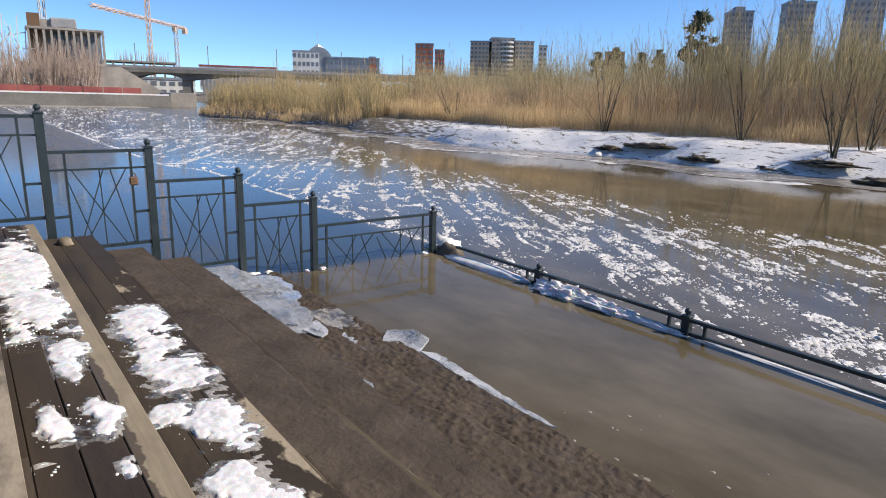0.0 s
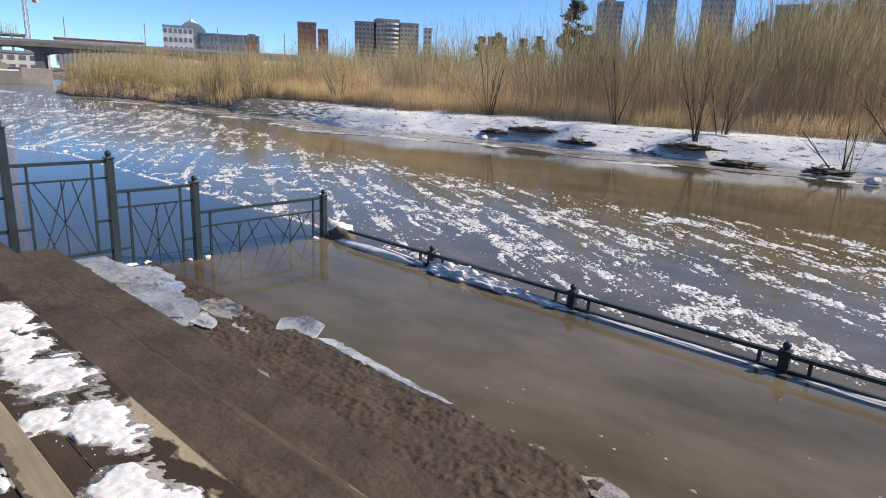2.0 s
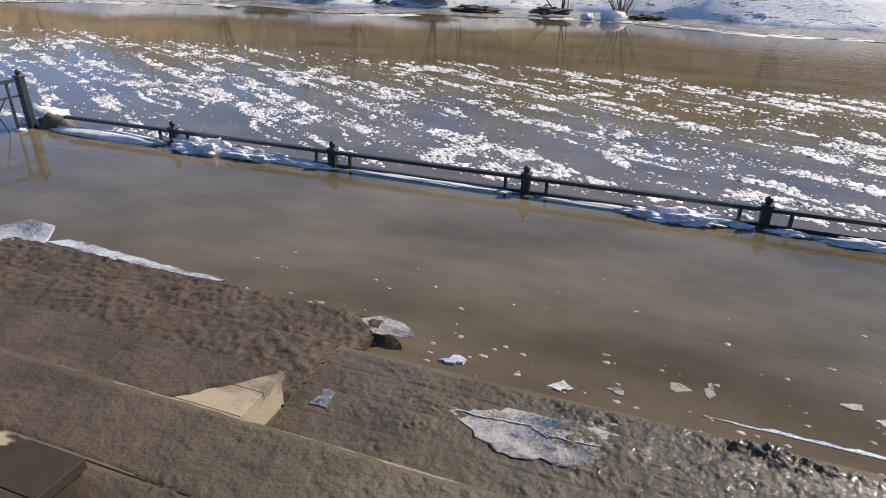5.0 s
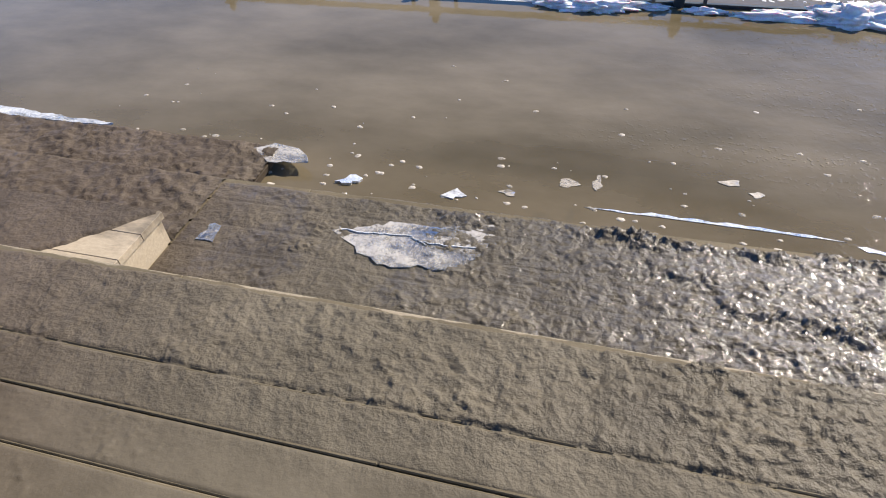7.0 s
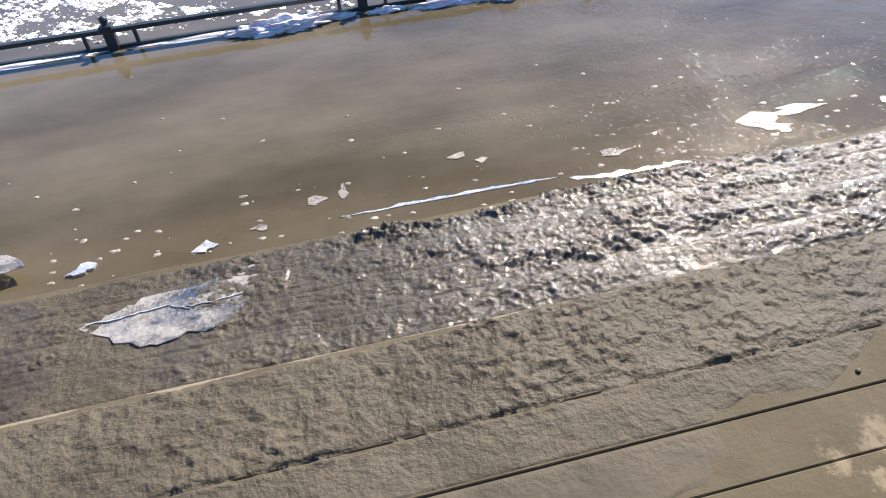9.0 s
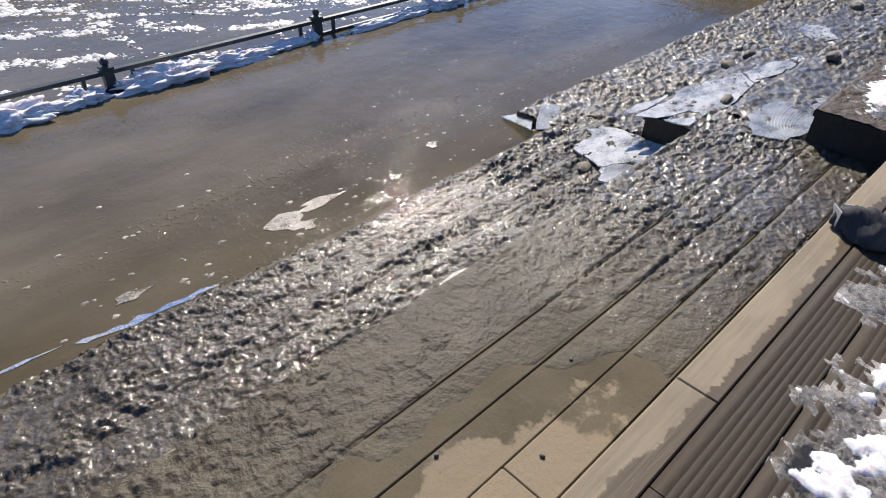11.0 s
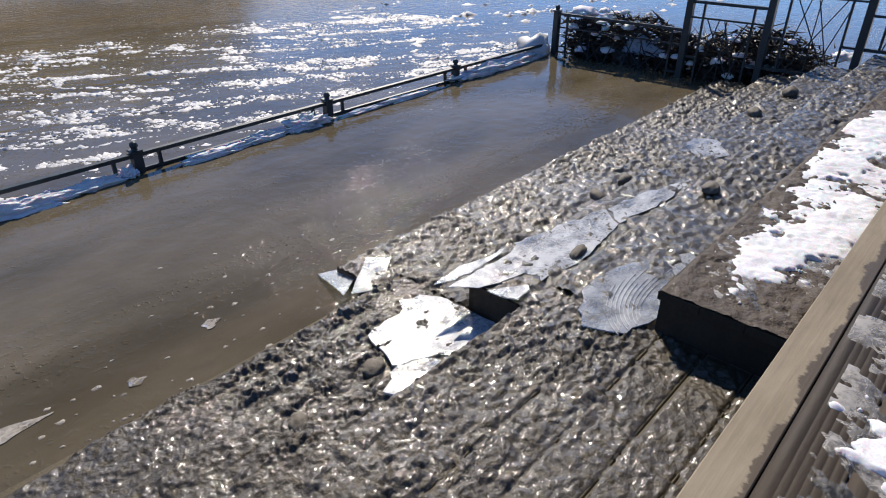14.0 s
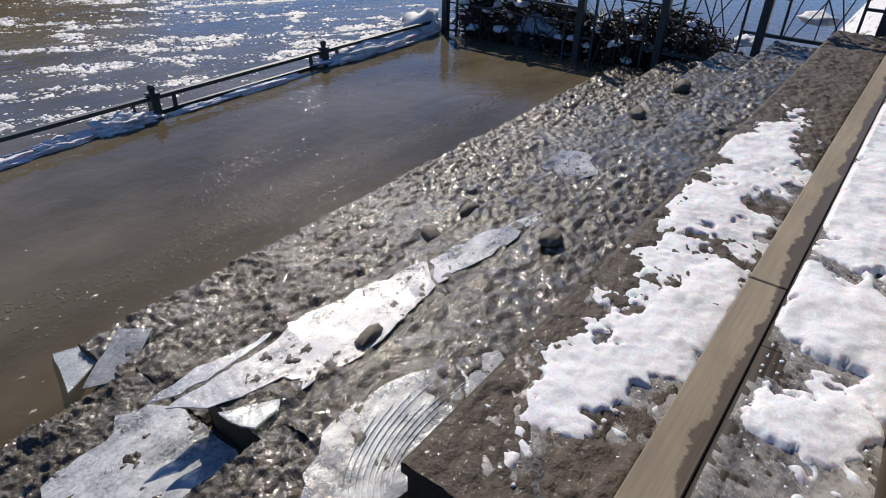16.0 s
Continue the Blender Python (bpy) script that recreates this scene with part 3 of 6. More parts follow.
for i in range(1, 9):
    part("finial", built(finial, 2.5 * i, 0.0, 0.325), M_STEEL, part("post", built(post, 2.5 * i, 0.0, -0.9, 0.325), M_STEEL, rail), "round ball cap")
for i in range(9):
    a, b = 2.5 * i + (0.5 if i == 0 else 0.05), 2.5 * i + 2.45
    part("top_rail", built(bar, (a, 0, 0.185), (b, 0, 0.185), 0.06, 0.04), M_STEEL, rail)
    part("lower_rail", built(bar, (a, 0, 0.02), (b, 0, 0.02), 0.04, 0.03), M_STEEL, rail)
    for x in (2.5 * i + 0.24, 2.5 * i + 2.26):
        if x > 0.6:
            part("upright", built(bar, (x, 0, -0.6), (x, 0, 0.17), 0.035), M_STEEL, rail)

# ---- mud, snow, ice on the terrace ----
rng = np.random.default_rng(5)


def height_sheet(name, x0, x1, y0, y1, step, height, mat, floor_z, label, category):
    """A sheet whose height over floor_z is height(x, y); where that is not above zero there is no sheet."""
    nx, ny = max(2, int((x1 - x0) / step) + 1), max(2, int((y1 - y0) / step) + 1)
    X, Y = np.meshgrid(np.linspace(x0, x1, nx), np.linspace(y0, y1, ny), indexing="ij")
    H = height(X, Y)
    f = grid_faces(nx, ny)
    keep = (H.ravel()[f] > 0).any(1)
    f = f[keep]
    used = np.zeros(nx * ny, bool)
    used[f.ravel()] = True
    remap = np.cumsum(used) - 1
    Hc = np.maximum(H, -0.006)
    v = np.stack([X, Y, floor_z(X, Y) + Hc if callable(floor_z) else floor_z + Hc], -1).reshape(-1, 3)[used]
    ob = placed(name, raw_mesh(name, v, remap[f]), mat, smooth=True)
    return tagged(ob, label, category, kind="stuff")


def cells(x, y, scale, seed=0.0):
    """Cellular noise: distance to the nearest clod's rim, its random height, and a random tilt across it."""
    u, v = x * scale + seed * 3.7, y * scale - seed * 1.9
    iu, iv = np.floor(u), np.floor(v)
    f1, f2 = np.full_like(x, 9.0), np.full_like(x, 9.0)
    high, tilt = np.zeros_like(x), np.zeros_like(x)

    def h(a, b, k):
        s = np.sin(a * 127.1 + b * 311.7 + k * 74.7) * 43758.5453
        return s - np.floor(s)
    for i in (-1, 0, 1):
        for j in (-1, 0, 1):
            a, b = iu + i, iv + j
            du, dv = u - a - h(a, b, 1), v - b - h(a, b, 2)
            d = np.sqrt(du * du + dv * dv)
            near = d < f1
            f2 = np.where(near, f1, np.minimum(f2, d))
            high = np.where(near, h(a, b, 3), high)
            tilt = np.where(near, du * (2 * h(a, b, 4) - 1) + dv * (2 * h(a, b, 5) - 1), tilt)
            f1 = np.where(near, d, f1)
    return f2 - f1, high, tilt


def clods(x, y, seed=0.0):
    """Trodden mud: flat-topped clods with sharp edges, tilted faces and small crumbs."""
    wx, wy = x + 0.020 * fractal(x, y, 11, 2, 3.1), y + 0.020 * fractal(x, y, 11, 2, 8.4)
    where = 0.55 + 0.45 * smoothstep(-0.30, 0.25, fractal(x, y, 2.6, 3, seed + 11))
    a = fractal(wx * 0.7, wy, 27, 3, seed)
    b = fractal(wx, wy, 48, 2, seed + 5)
    c = fractal(wx * 0.7, wy, 9, 2, seed + 2)
    rim = np.abs(fractal(wx * 0.8, wy, 20, 2, seed + 9))
    r1, h1, t1 = cells(wx * 0.7, wy, 27, seed)
    plate = smoothstep(0.0, 0.25, r1) * (0.006 * h1 + 0.014 * t1)
    return 0.85 * (where * (0.014 * smoothstep(0.0, 0.14, a) + 0.008 * smoothstep(0.0, 0.2, b) + 0.009 * smoothstep(0.12, 0.0, rim) + 0.012 * smoothstep(-0.05, 0.12, c) + plate) + 0.004 * a - 0.004 * np.abs(b) - 0.008)


def plank_dips(y, edges, depth=0.012):
    d = np.min(np.abs(y[..., None] - np.array(edges)), -1)
    return -depth * np.exp(-(d / 0.008) ** 2)


def mud_two(x, y):
    amount = (0.35 + 0.75 * smoothstep(7.2, 10.0, x)) * (0.45 + 0.45 * smoothstep(-0.25, 0.2, fractal(x * 0.5, y * 2.0, 2.0, 3, 13)))
    d = np.min(np.abs(y[..., None] - np.array([-4.035, -4.245, -4.455, -4.665, -4.875])), -1)
    amount = 1.5 * amount * (0.3 + 0.7 * (1 - np.exp(-(d / 0.05) ** 2)))
    h = 0.012 + amount * clods(x, y) + 0.006 * fractal(x, y, 2.2, 3)
    return np.maximum(h, 0.001) + plank_dips(y, [-4.035, -4.245, -4.455, -4.665, -4.875], 0.004)


def mud_three(x, y):
    row = 0.34 * smoothstep(-5.47, -5.42, y) + 0.16 * smoothstep(-5.66, -5.62, y) + 0.08
    a = row * smoothstep(7.0, 8.6, x) * (1 - 0.65 * smoothstep(11.2, 12.2, x + 0.3 * fractal(x, y, 2.5, 3)))
    a = np.maximum(a, 0.30 * smoothstep(9.5, 7.6, x) * smoothstep(6.9, 7.3, x))
    a = np.maximum(a, (0.85 - 0.35 * smoothstep(-5.4, -6.1, y)) * smoothstep(11.9, 13.6, x + 0.5 * fractal(x, y, 2.5, 3)))
    h = -0.0035 + 0.006 * smoothstep(0.1, 0.5, a) + 0.003 * fractal(x, y, 5, 3) + a * (clods(x, y, 2.0) + 0.006)
    bare = smoothstep(1.25, 0.9, np.sqrt(((x - 11.55) / 0.95) ** 2 + ((y + 5.93) / 0.34) ** 2) + 0.5 * fractal(x, y, 3, 3, 17))
    h = np.maximum(h, 0.0035) - 0.02 * bare
    h = h - 0.02 * smoothstep(-5.030, -5.008, y + 0.015 * fractal(x, y, 6, 3)) * smoothstep(11.5, 9.0, x)
    edge = smoothstep(-6.176, -6.14, y)
    return h * edge - 0.004 * (1 - edge) + plank_dips(y, [-5.43, -5.64, -5.85, -6.055], 0.018) * (0.55 + 0.45 * smoothstep(-0.1, 0.1, fractal(x, y * 0.2, 3.0, 2, 41)))


def mud_drop(x, y):
    """The step's front, softened by mud that slides below the water."""
    return T2 - 0.42 * np.clip((y + 3.87 + 0.05 * fractal(x, y, 1.5, 3)) / 0.50, 0, 1)


height_sheet("mud_bed", BAY_L + 0.005, BAY_R - 0.005, F3 + 0.003, -3.36, 0.0085, mud_two, M_MUD, mud_drop, "wet trodden river mud on the plank step", "mud")
height_sheet("mud_bed", BAY_L + 0.005, BAY_R - 0.005, F4 + 0.003, F3 - 0.004, 0.0085, mud_three, M_MUD, T3, "trodden river mud drying on the plank step", "mud")


def mud_strip(x0, x1, y0, y1, z, amount, seed, label, base=0.012):
    height_sheet("mud_bed", x0, x1, y0, y1, 0.016, lambda x, y: base + amount * clods(x, y, seed) + 0.006 * fractal(x, y, 2.2, 3, seed) - 0.02 * (1 - smoothstep(y0, y0 + 0.03, y) * smoothstep(y1 + 0.004, y1 - 0.02, y)), M_MUD, z, label, "mud")


WESTMUD, EASTMUD = "smooth brown river mud on the bench planks", "chunky wet river mud on the bench planks"
mud_strip(LEFT, BAY_L, -3.83, -3.14, 0.066, 0.95, 1.0, WESTMUD)
mud_strip(LEFT, BAY_L, -4.42, -3.83, T2, 0.8, 2.0, WESTMUD)
height_sheet("mud_bed", LEFT, BAY_L - 0.02, -4.998, -4.43, 0.016, lambda x, y: 0.012 + 0.22 * clods(x, y, 3.0) - 0.06 * smoothstep(6.80, 6.86, x - 1.08 * (y + 4.80) + 0.03 * fractal(x, y, 8, 3)), M_MUD, 0.49, WESTMUD, "mud")
height_sheet("mud_bed", LEFT, BAY_L + 0.004, -5.58, -5.006, 0.014, lambda x, y: 0.003 + 0.004 * fractal(x, y, 5, 3, 4.0) + 0.30 * smoothstep(0.05, 0.4, fractal(x, y, 2.2, 3, 6.0)) * clods(x, y, 4.0) + plank_dips(y, [-5.43], 0.02) * smoothstep(-0.15, 0.05, fractal(x, y * 0.2, 2.0, 2, 44)) - 0.02 * smoothstep(-5.035, -5.008, y + 0.02 * fractal(x, y, 5, 3)), M_MUD, T3, "thin film of olive mud on the plank step", "mud")
mud_strip(BAY_R, RIGHT, -3.83, -3.14, 0.066, 1.15, 5.0, EASTMUD)
mud_strip(BAY_R, RIGHT, -4.42, -3.83, T2, 1.1, 6.0, EASTMUD)
mud_strip(BAY_R, RIGHT, -4.998, -4.42, 0.49, 0.9, 7.0, EASTMUD)
mud_strip(BAY_R, RIGHT, -5.58, -5.0, T3, 1.0, 8.0, EASTMUD)
mud_strip(BAY_R, RIGHT, -6.17, -5.58, 0.93, 0.75, 9.0, "muddy film with clods on the bench planks", 0.008)


CRUMBS = []


def snow_cover(name, z, blobs, y0, y1, thick, seed, label):
    """Old snow: blobs (x, y, half length, half width) with ragged melting rims."""
    xs = [b[0] - b[2] * 1.5 for b in blobs] + [b[0] + b[2] * 1.5 for b in blobs]

    def rim(x, y):
        wx, wy = x + 0.12 * fractal(x, y, 4, 4, seed), y + 0.08 * fractal(x, y, 6, 4, seed + 3)
        s = np.full_like(x, -9.0)
        for bx, by, rx, ry in blobs:
            s = np.maximum(s, 1 - np.sqrt(((wx - bx) / rx) ** 2 + ((wy - by) / ry) ** 2))
        s = s + 0.75 * fractal(x, y, 3.0, 4, seed + 7) + (0.75 if xs[0] < 9 else 0.46) * fractal(x, y, 8, 4, seed) + 0.22 * fractal(x, y, 30, 2, seed + 4) - (0.14 if xs[0] < 9 else 0.12)
        return s

    def h(x, y):
        s = rim(x, y)
        core = np.full_like(x, -9.0)
        for bx, by, rx, ry in blobs:
            core = np.maximum(core, 1 - np.sqrt(((x - bx) / rx) ** 2 + ((y - by) / ry) ** 2))
        core = core + 0.5 * fractal(x, y, 3.0, 2, seed + 7)
        pit = smoothstep(0.22, 0.5, fractal(x, y, 5, 3, seed + 12))
        body = thick * smoothstep(-0.02, 0.10, s) * (0.40 + 0.60 * smoothstep(0.0, 0.6, core)) * (0.95 + 0.45 * fractal(x, y, 4.5, 3, seed + 1) - 0.22 * pit)
        grain = (0.0075 * fractal(x, y, 15, 3, seed + 2) + 0.0035 * fractal(x, y, 45, 2, seed)) * smoothstep(0.0, 0.12, s)
        edge = np.minimum(smoothstep(y0, y0 + 0.02, y), smoothstep(y1, y1 - 0.02, y))
        return np.where(s > -0.02, (body + grain - 0.001) * edge - 0.004 * (1 - edge), -0.006)

    def melt(x, y):
        s = rim(x, y) + 0.35 * fractal(x, y, 4.0, 3, seed + 21) + 0.22
        edge = np.minimum(smoothstep(y0, y0 + 0.02, y), smoothstep(y1, y1 - 0.02, y))
        return np.where(s > 0, 0.0025 + 0.002 * fractal(x, y, 20, 3, seed), -0.006) * edge - 0.004 * (1 - edge)
    if z < 1.3:
        height_sheet("ice_film", min(xs), max(xs), y0, y1, 0.018, melt, M_MELT, z + 0.001, "thin grey film of melting ice round the snow", "ice")
    n = int(110 * sum(b[2] for b in blobs))
    pick = rng.integers(0, len(blobs), n)
    B = np.array(blobs)[pick]
    a, rad = rng.uniform(0, 6.283, n), rng.uniform(0.7, 1.25, n)
    cx, cy = B[:, 0] + B[:, 2] * rad * np.cos(a), np.clip(B[:, 1] + B[:, 3] * rad * np.sin(a), y0 + 0.03, y1 - 0.03)
    CRUMBS.append((cx, cy, np.full(n, z), rng.uniform(0.002, 0.007, n) * rng.choice([0.6, 1.0, 1.6], n)))
    return height_sheet(name, min(xs), max(xs), y0, y1, 0.010, h, M_SNOW, z, label, "snow")


snow_cover("snow_patch", T4, [(2.4, -6.48, 1.50, 0.26), (3.75, -6.44, 0.62, 0.20), (4.15, -6.60, 0.30, 0.10)], -6.715, -6.25, 0.026, 1.0, "bright melting snow on the grooved deck")
snow_cover("snow_patch", T4, [(4.66, -6.38, 0.26, 0.09), (5.02, -6.42, 0.16, 0.06), (5.60, -6.57, 0.26, 0.10), (5.66, -6.36, 0.22, 0.09)], -6.71, -6.25, 0.020, 4.0, "small rags of melting snow on the wet deck")
snow_cover("snow_patch", T4, [(6.21, -6.36, 0.07, 0.04), (6.05, -6.64, 0.05, 0.04)], -6.71, -6.25, 0.014, 5.0, "small rags of melting snow on the wet deck")
snow_cover("snow_patch", 0.93, [(3.85, -5.80, 0.55, 0.26), (4.32, -5.84, 0.32, 0.23), (4.90, -5.84, 0.32, 0.19), (5.42, -5.99, 0.18, 0.11), (5.66, -5.83, 0.28, 0.17), (6.32, -5.93, 0.23, 0.13), (6.60, -5.82, 0.14, 0.08)], -6.172, -5.57, 0.019, 6.0, "trodden snow on the muddy bench planks")
snow_cover("snow_patch", 0.935, [(17.7, -5.86, 1.40, 0.28), (15.78, -5.87, 0.46, 0.24), (16.4, -6.03, 0.6, 0.17)], -6.172, -5.60, 0.026, 8.0, "thick bright snow on the bench planks")
snow_cover("snow_patch", T4, [(18.2, -6.60, 2.4, 0.42), (16.4, -6.56, 0.8, 0.27), (20.3, -6.62, 2.0, 0.5)], -6.716, -6.325, 0.035, 11.0, "thick bright snow on the grooved deck")
snow_cover("snow_patch", T4, [(13.6, -6.93, 1.3, 0.48), (14.5, -6.90, 0.7, 0.24)], -7.34, -6.37, 0.035, 13.0, "thick bright snow on the grooved deck")
snow_cover("snow_patch", 1.345, [(16.4, -7.05, 1.2, 0.3)], -7.34, -6.76, 0.05, 15.0, "snow on the pale bench planks")


def blob_mesh(name, size, seed, rough=0.25, subdiv=3):
    """A lumpy rounded body of the given half sizes, flat below."""
    bm = bmesh.new()
    bmesh.ops.create_icosphere(bm, subdivisions=subdiv, radius=1.0)
    for v in bm.verts:
        d = 1 + rough * noise.fractal(v.co * 2.2 + Vector((seed, seed * 2, 0)), 0.9, 2.0, 4)
        if subdiv > 3:
            d += 0.16 * noise.fractal(Vector((v.co.x * size[0], v.co.y * size[1], v.co.z * size[2])) * 22 + Vector((seed, 0, seed)), 0.8, 2.0, 3)
        v.co = Vector((v.co.x * size[0] * d, v.co.y * size[1] * d, max(v.co.z, -0.35) * size[2] * d))
    return mesh_of(name, bm)


def lump(name, at, size, mat, label, category, turn=0.0, seed=1.0, rough=0.25, subdiv=3, group=""):
    ob = placed(name, blob_mesh(name, size, seed, rough, subdiv), mat, smooth=True)
    ob.matrix_basis = pose(*at, 0, 0, turn)
    return tagged(ob, label, category, group)


for k, (xa, xb, y, r) in enumerate([(2.62, 3.45, -0.03, 0.15), (3.3, 4.3, -0.05, 0.10), (4.2, 4.95, -0.06, 0.05), (8.70, 9.55, -0.10, 0.10), (9.62, 9.9, -0.05, 0.035), (10.08, 10.4, -0.08, 0.04),
                                    (10.55, 11.25, -0.12, 0.06), (11.2, 11.95, -0.10, 0.13), (11.9, 12.4, -0.06, 0.09), (12.58, 13.5, -0.06, 0.14), (13.4, 14.2, -0.06, 0.10), (14.1, 14.75, -0.02, 0.07),
                                    (14.78, 14.95, 0.03, 0.08), (15.4, 16.2, -0.10, 0.06), (16.0, 16.8, -0.04, 0.07), (16.75, 17.4, -0.03, 0.11), (17.6, 18.3, -0.10, 0.04), (18.2, 19.4, -0.08, 0.05), (19.9, 21.9, 0.02, 0.12)]):
    lump("snow_ridge", ((xa + xb) / 2, y - 0.07, 0.012), ((xb - xa) / 2 * 1.06, r * 1.25, r * 1.0), M_SNOW, "wet snow frozen along the foot of the railing", "snow", seed=k * 1.7, rough=0.5, subdiv=5 if r > 0.06 else 4, group="snow along the railing")
lump("snow_ridge", (1.35, -0.10, 0.01), (1.05, 0.15, 0.08), M_SNOW, "thin snow lying on the lower rail", "snow", seed=30, rough=0.2, group="snow along the railing")
for i in range(1, 4):
    lump("frozen_slush", (2.5 * i + 1.25, -0.05, -0.008), (1.22, 0.07, 0.026), M_SLUSH, "thin ice frozen to the railing's lower rail", "ice", seed=i * 3.3, rough=0.3, subdiv=4, group="ice along the railing")
for k, (y, z, w) in enumerate(((-3.5, 0.085, 0.10), (-3.25, 0.08, 0.06), (-2.35, 0.01, 0.09), (-2.62, 0.01, 0.05), (-4.7, 0.29, 0.12), (-0.35, 0.01, 0.07))):
    lump("snow_clump", (-0.03, y, z), (w * 0.6, w, 0.025), M_SNOW, "small clump of snow at the fence's foot", "snow", 25 * k, k + 90, 0.5, 4, "snow at the fence's foot")
lump("snow_mound", (-0.20, 0.22, 0.01), (0.34, 0.26, 0.20), M_SLUSH, "dirty snow heaped on the fence corner", "snow", seed=31, rough=0.5)
lump("snow_mound", (0.22, 0.05, 0.0), (0.3, 0.16, 0.18), M_STONE, "muddy ice frozen round the railing's end", "ice", seed=33, rough=0.5)
lump("snow_mound", (22.3, 0.15, 0.05), (0.4, 0.25, 0.28), M_SLUSH, "snow heaped on the railing's far corner", "snow", seed=32, rough=0.5)


def ice_plate(corners, z, thick, mat, label, tilt=(0, 0), ragged=0.03, name="ice_sheet", category="ice"):
    """A slab of ice: a polygon with ragged rims and real thickness."""
    ring = []
    crack = random.Random(int(1000 * (corners[0][0] + z)))
    k = len(corners)
    for i in range(k):
        a, b = Vector((*corners[i], 0)), Vector((*corners[(i + 1) % k], 0))
        side = (b - a).normalized().cross(Vector((0, 0, 1)))
        t, far_end = 0.0, (b - a).length
        while t == 0 or t < far_end - 0.02:
            ring.append(a.lerp(b, t / far_end) + side * ragged * (crack.uniform(-1, 1) if t else 0))
            t += crack.uniform(0.03, 0.13)
    c = sum(ring, Vector()) / len(ring)
    bm = bmesh.new()
    top = [bm.verts.new((p.x - c.x, p.y - c.y, thick)) for p in ring]
    bm.faces.new(top)
    bmesh.ops.triangulate(bm, faces=bm.faces[:])
    for _ in range(3):
        long = [e for e in bm.edges if e.calc_length() > 0.05 and not e.is_boundary]
        if long:
            bmesh.ops.subdivide_edges(bm, edges=long, cuts=1)
            bmesh.ops.triangulate(bm, faces=bm.faces[:])
    for v in bm.verts:
        v.co.z += min(0.004, thick * 0.5) * noise.fractal(Vector((v.co.x + c.x, v.co.y + c.y, z)) * 9, 0.8, 2.0, 3)
    bm.normal_update()
    ext = bmesh.ops.extrude_face_region(bm, geom=bm.faces[:])
    for v in [g for g in ext["geom"] if isinstance(g, bmesh.types.BMVert)]:
        v.co.z = 0.0
    bmesh.ops.recalc_face_normals(bm, faces=bm.faces[:])
    ob = placed(name, mesh_of(name, bm), mat)
    ob.matrix_basis = pose(c.x, c.y, z, tilt[0], tilt[1], 0)
    return tagged(ob, label, category)


ice_plate([(14.93, -4.42), (15.24, -4.43), (15.50, -4.44), (15.62, -4.38), (15.86, -4.43), (16.07, -4.47), (16.5, -4.56), (16.34, -4.75), (15.91, -4.81), (15.70, -4.83), (15.43, -4.78), (15.26, -4.76), (15.40, -4.72), (15.36, -4.65), (15.17, -4.61), (15.04, -4.55)], 0.508, 0.006, M_FROST, "long cracked sheet of frosted ice on the bench", (0.4, 0.2), 0.018)
ice_plate([(14.89, -4.33), (15.16, -4.30), (15.37, -4.36), (15.53, -4.37), (15.46, -4.395), (15.24, -4.405), (15.02, -4.39)], 0.508, 0.005, M_FROST, "narrow strip of frosted ice beside the long sheet", (0, 0), 0.01)
ice_plate([(16.5, -4.57), (16.9, -4.62), (17.44, -4.79), (17.05, -4.83), (16.7, -4.80), (16.36, -4.75)], 0.506, 0.005, M_FROST, "tapering tail of frosted ice on the mud", (0, 0), 0.025)
ice_plate([(15.05, -4.61), (15.26, -4.75), (15.22, -4.79), (15.09, -4.80), (15.05, -4.69)], 0.512, 0.010, M_FROST, "broken piece of thin frosted ice", (-2, 2), 0.012)
ice_plate([(14.85, -4.07), (14.98, -4.12), (15.07, -4.28), (15.06, -4.48), (15.06, -4.68), (14.76, -4.72), (14.38, -4.50), (14.45, -4.25), (14.54, -4.18), (14.75, -4.18)], 0.300, 0.010, M_FROST, "wet clouded ice sheet lying on the step", (0, 1), 0.025)
ice_plate([(14.20, -4.62), (14.40, -4.52), (14.74, -4.74), (14.60, -4.86), (14.30, -4.78)], 0.300, 0.012, M_ICE, "broken strip of clear ice on the step", (0, 1), 0.03)
ice_plate([(14.97, -3.05), (15.32, -3.15), (15.05, -3.36), (14.85, -3.50)], 0.03, 0.008, M_ICE, "upturned pane of clear ice leaning on mud", (-7, 5), 0.006)
ice_plate([(14.92, -3.50), (15.27, -3.27), (15.40, -3.40), (15.10, -3.60)], 0.085, 0.008, M_ICE, "thin pane of clear ice leaning on mud", (8, -5), 0.008)
ice_plate([(14.86, -5.33), (14.96, -5.25), (15.09, -5.20), (15.19, -5.16), (15.34, -5.17), (15.56, -5.22), (15.77, -5.33), (15.91, -5.42), (15.86, -5.50), (15.53, -5.55), (15.10, -5.56), (14.95, -5.52)], 0.720, 0.006, M_ICE, "ribbed clear ice beside the bench block", (0, 0.5), 0.02)
ice_plate([(18.03, -4.43), (18.38, -4.41), (18.48, -4.59), (18.21, -4.82), (17.95, -4.74), (18.04, -4.56)], 0.510, 0.006, M_FROST, "small cracked sheet of frosted ice on mud", (2, -2), 0.03)
ice_plate([(0.1, -4.39), (0.12, -3.86), (0.9, -3.80), (1.8, -3.84), (2.0, -4.1), (1.7, -4.40), (1.0, -4.41)], 0.296, 0.012, M_ICE, "broken clear ice sheet lying on the mud", (0, 0.3), 0.03)
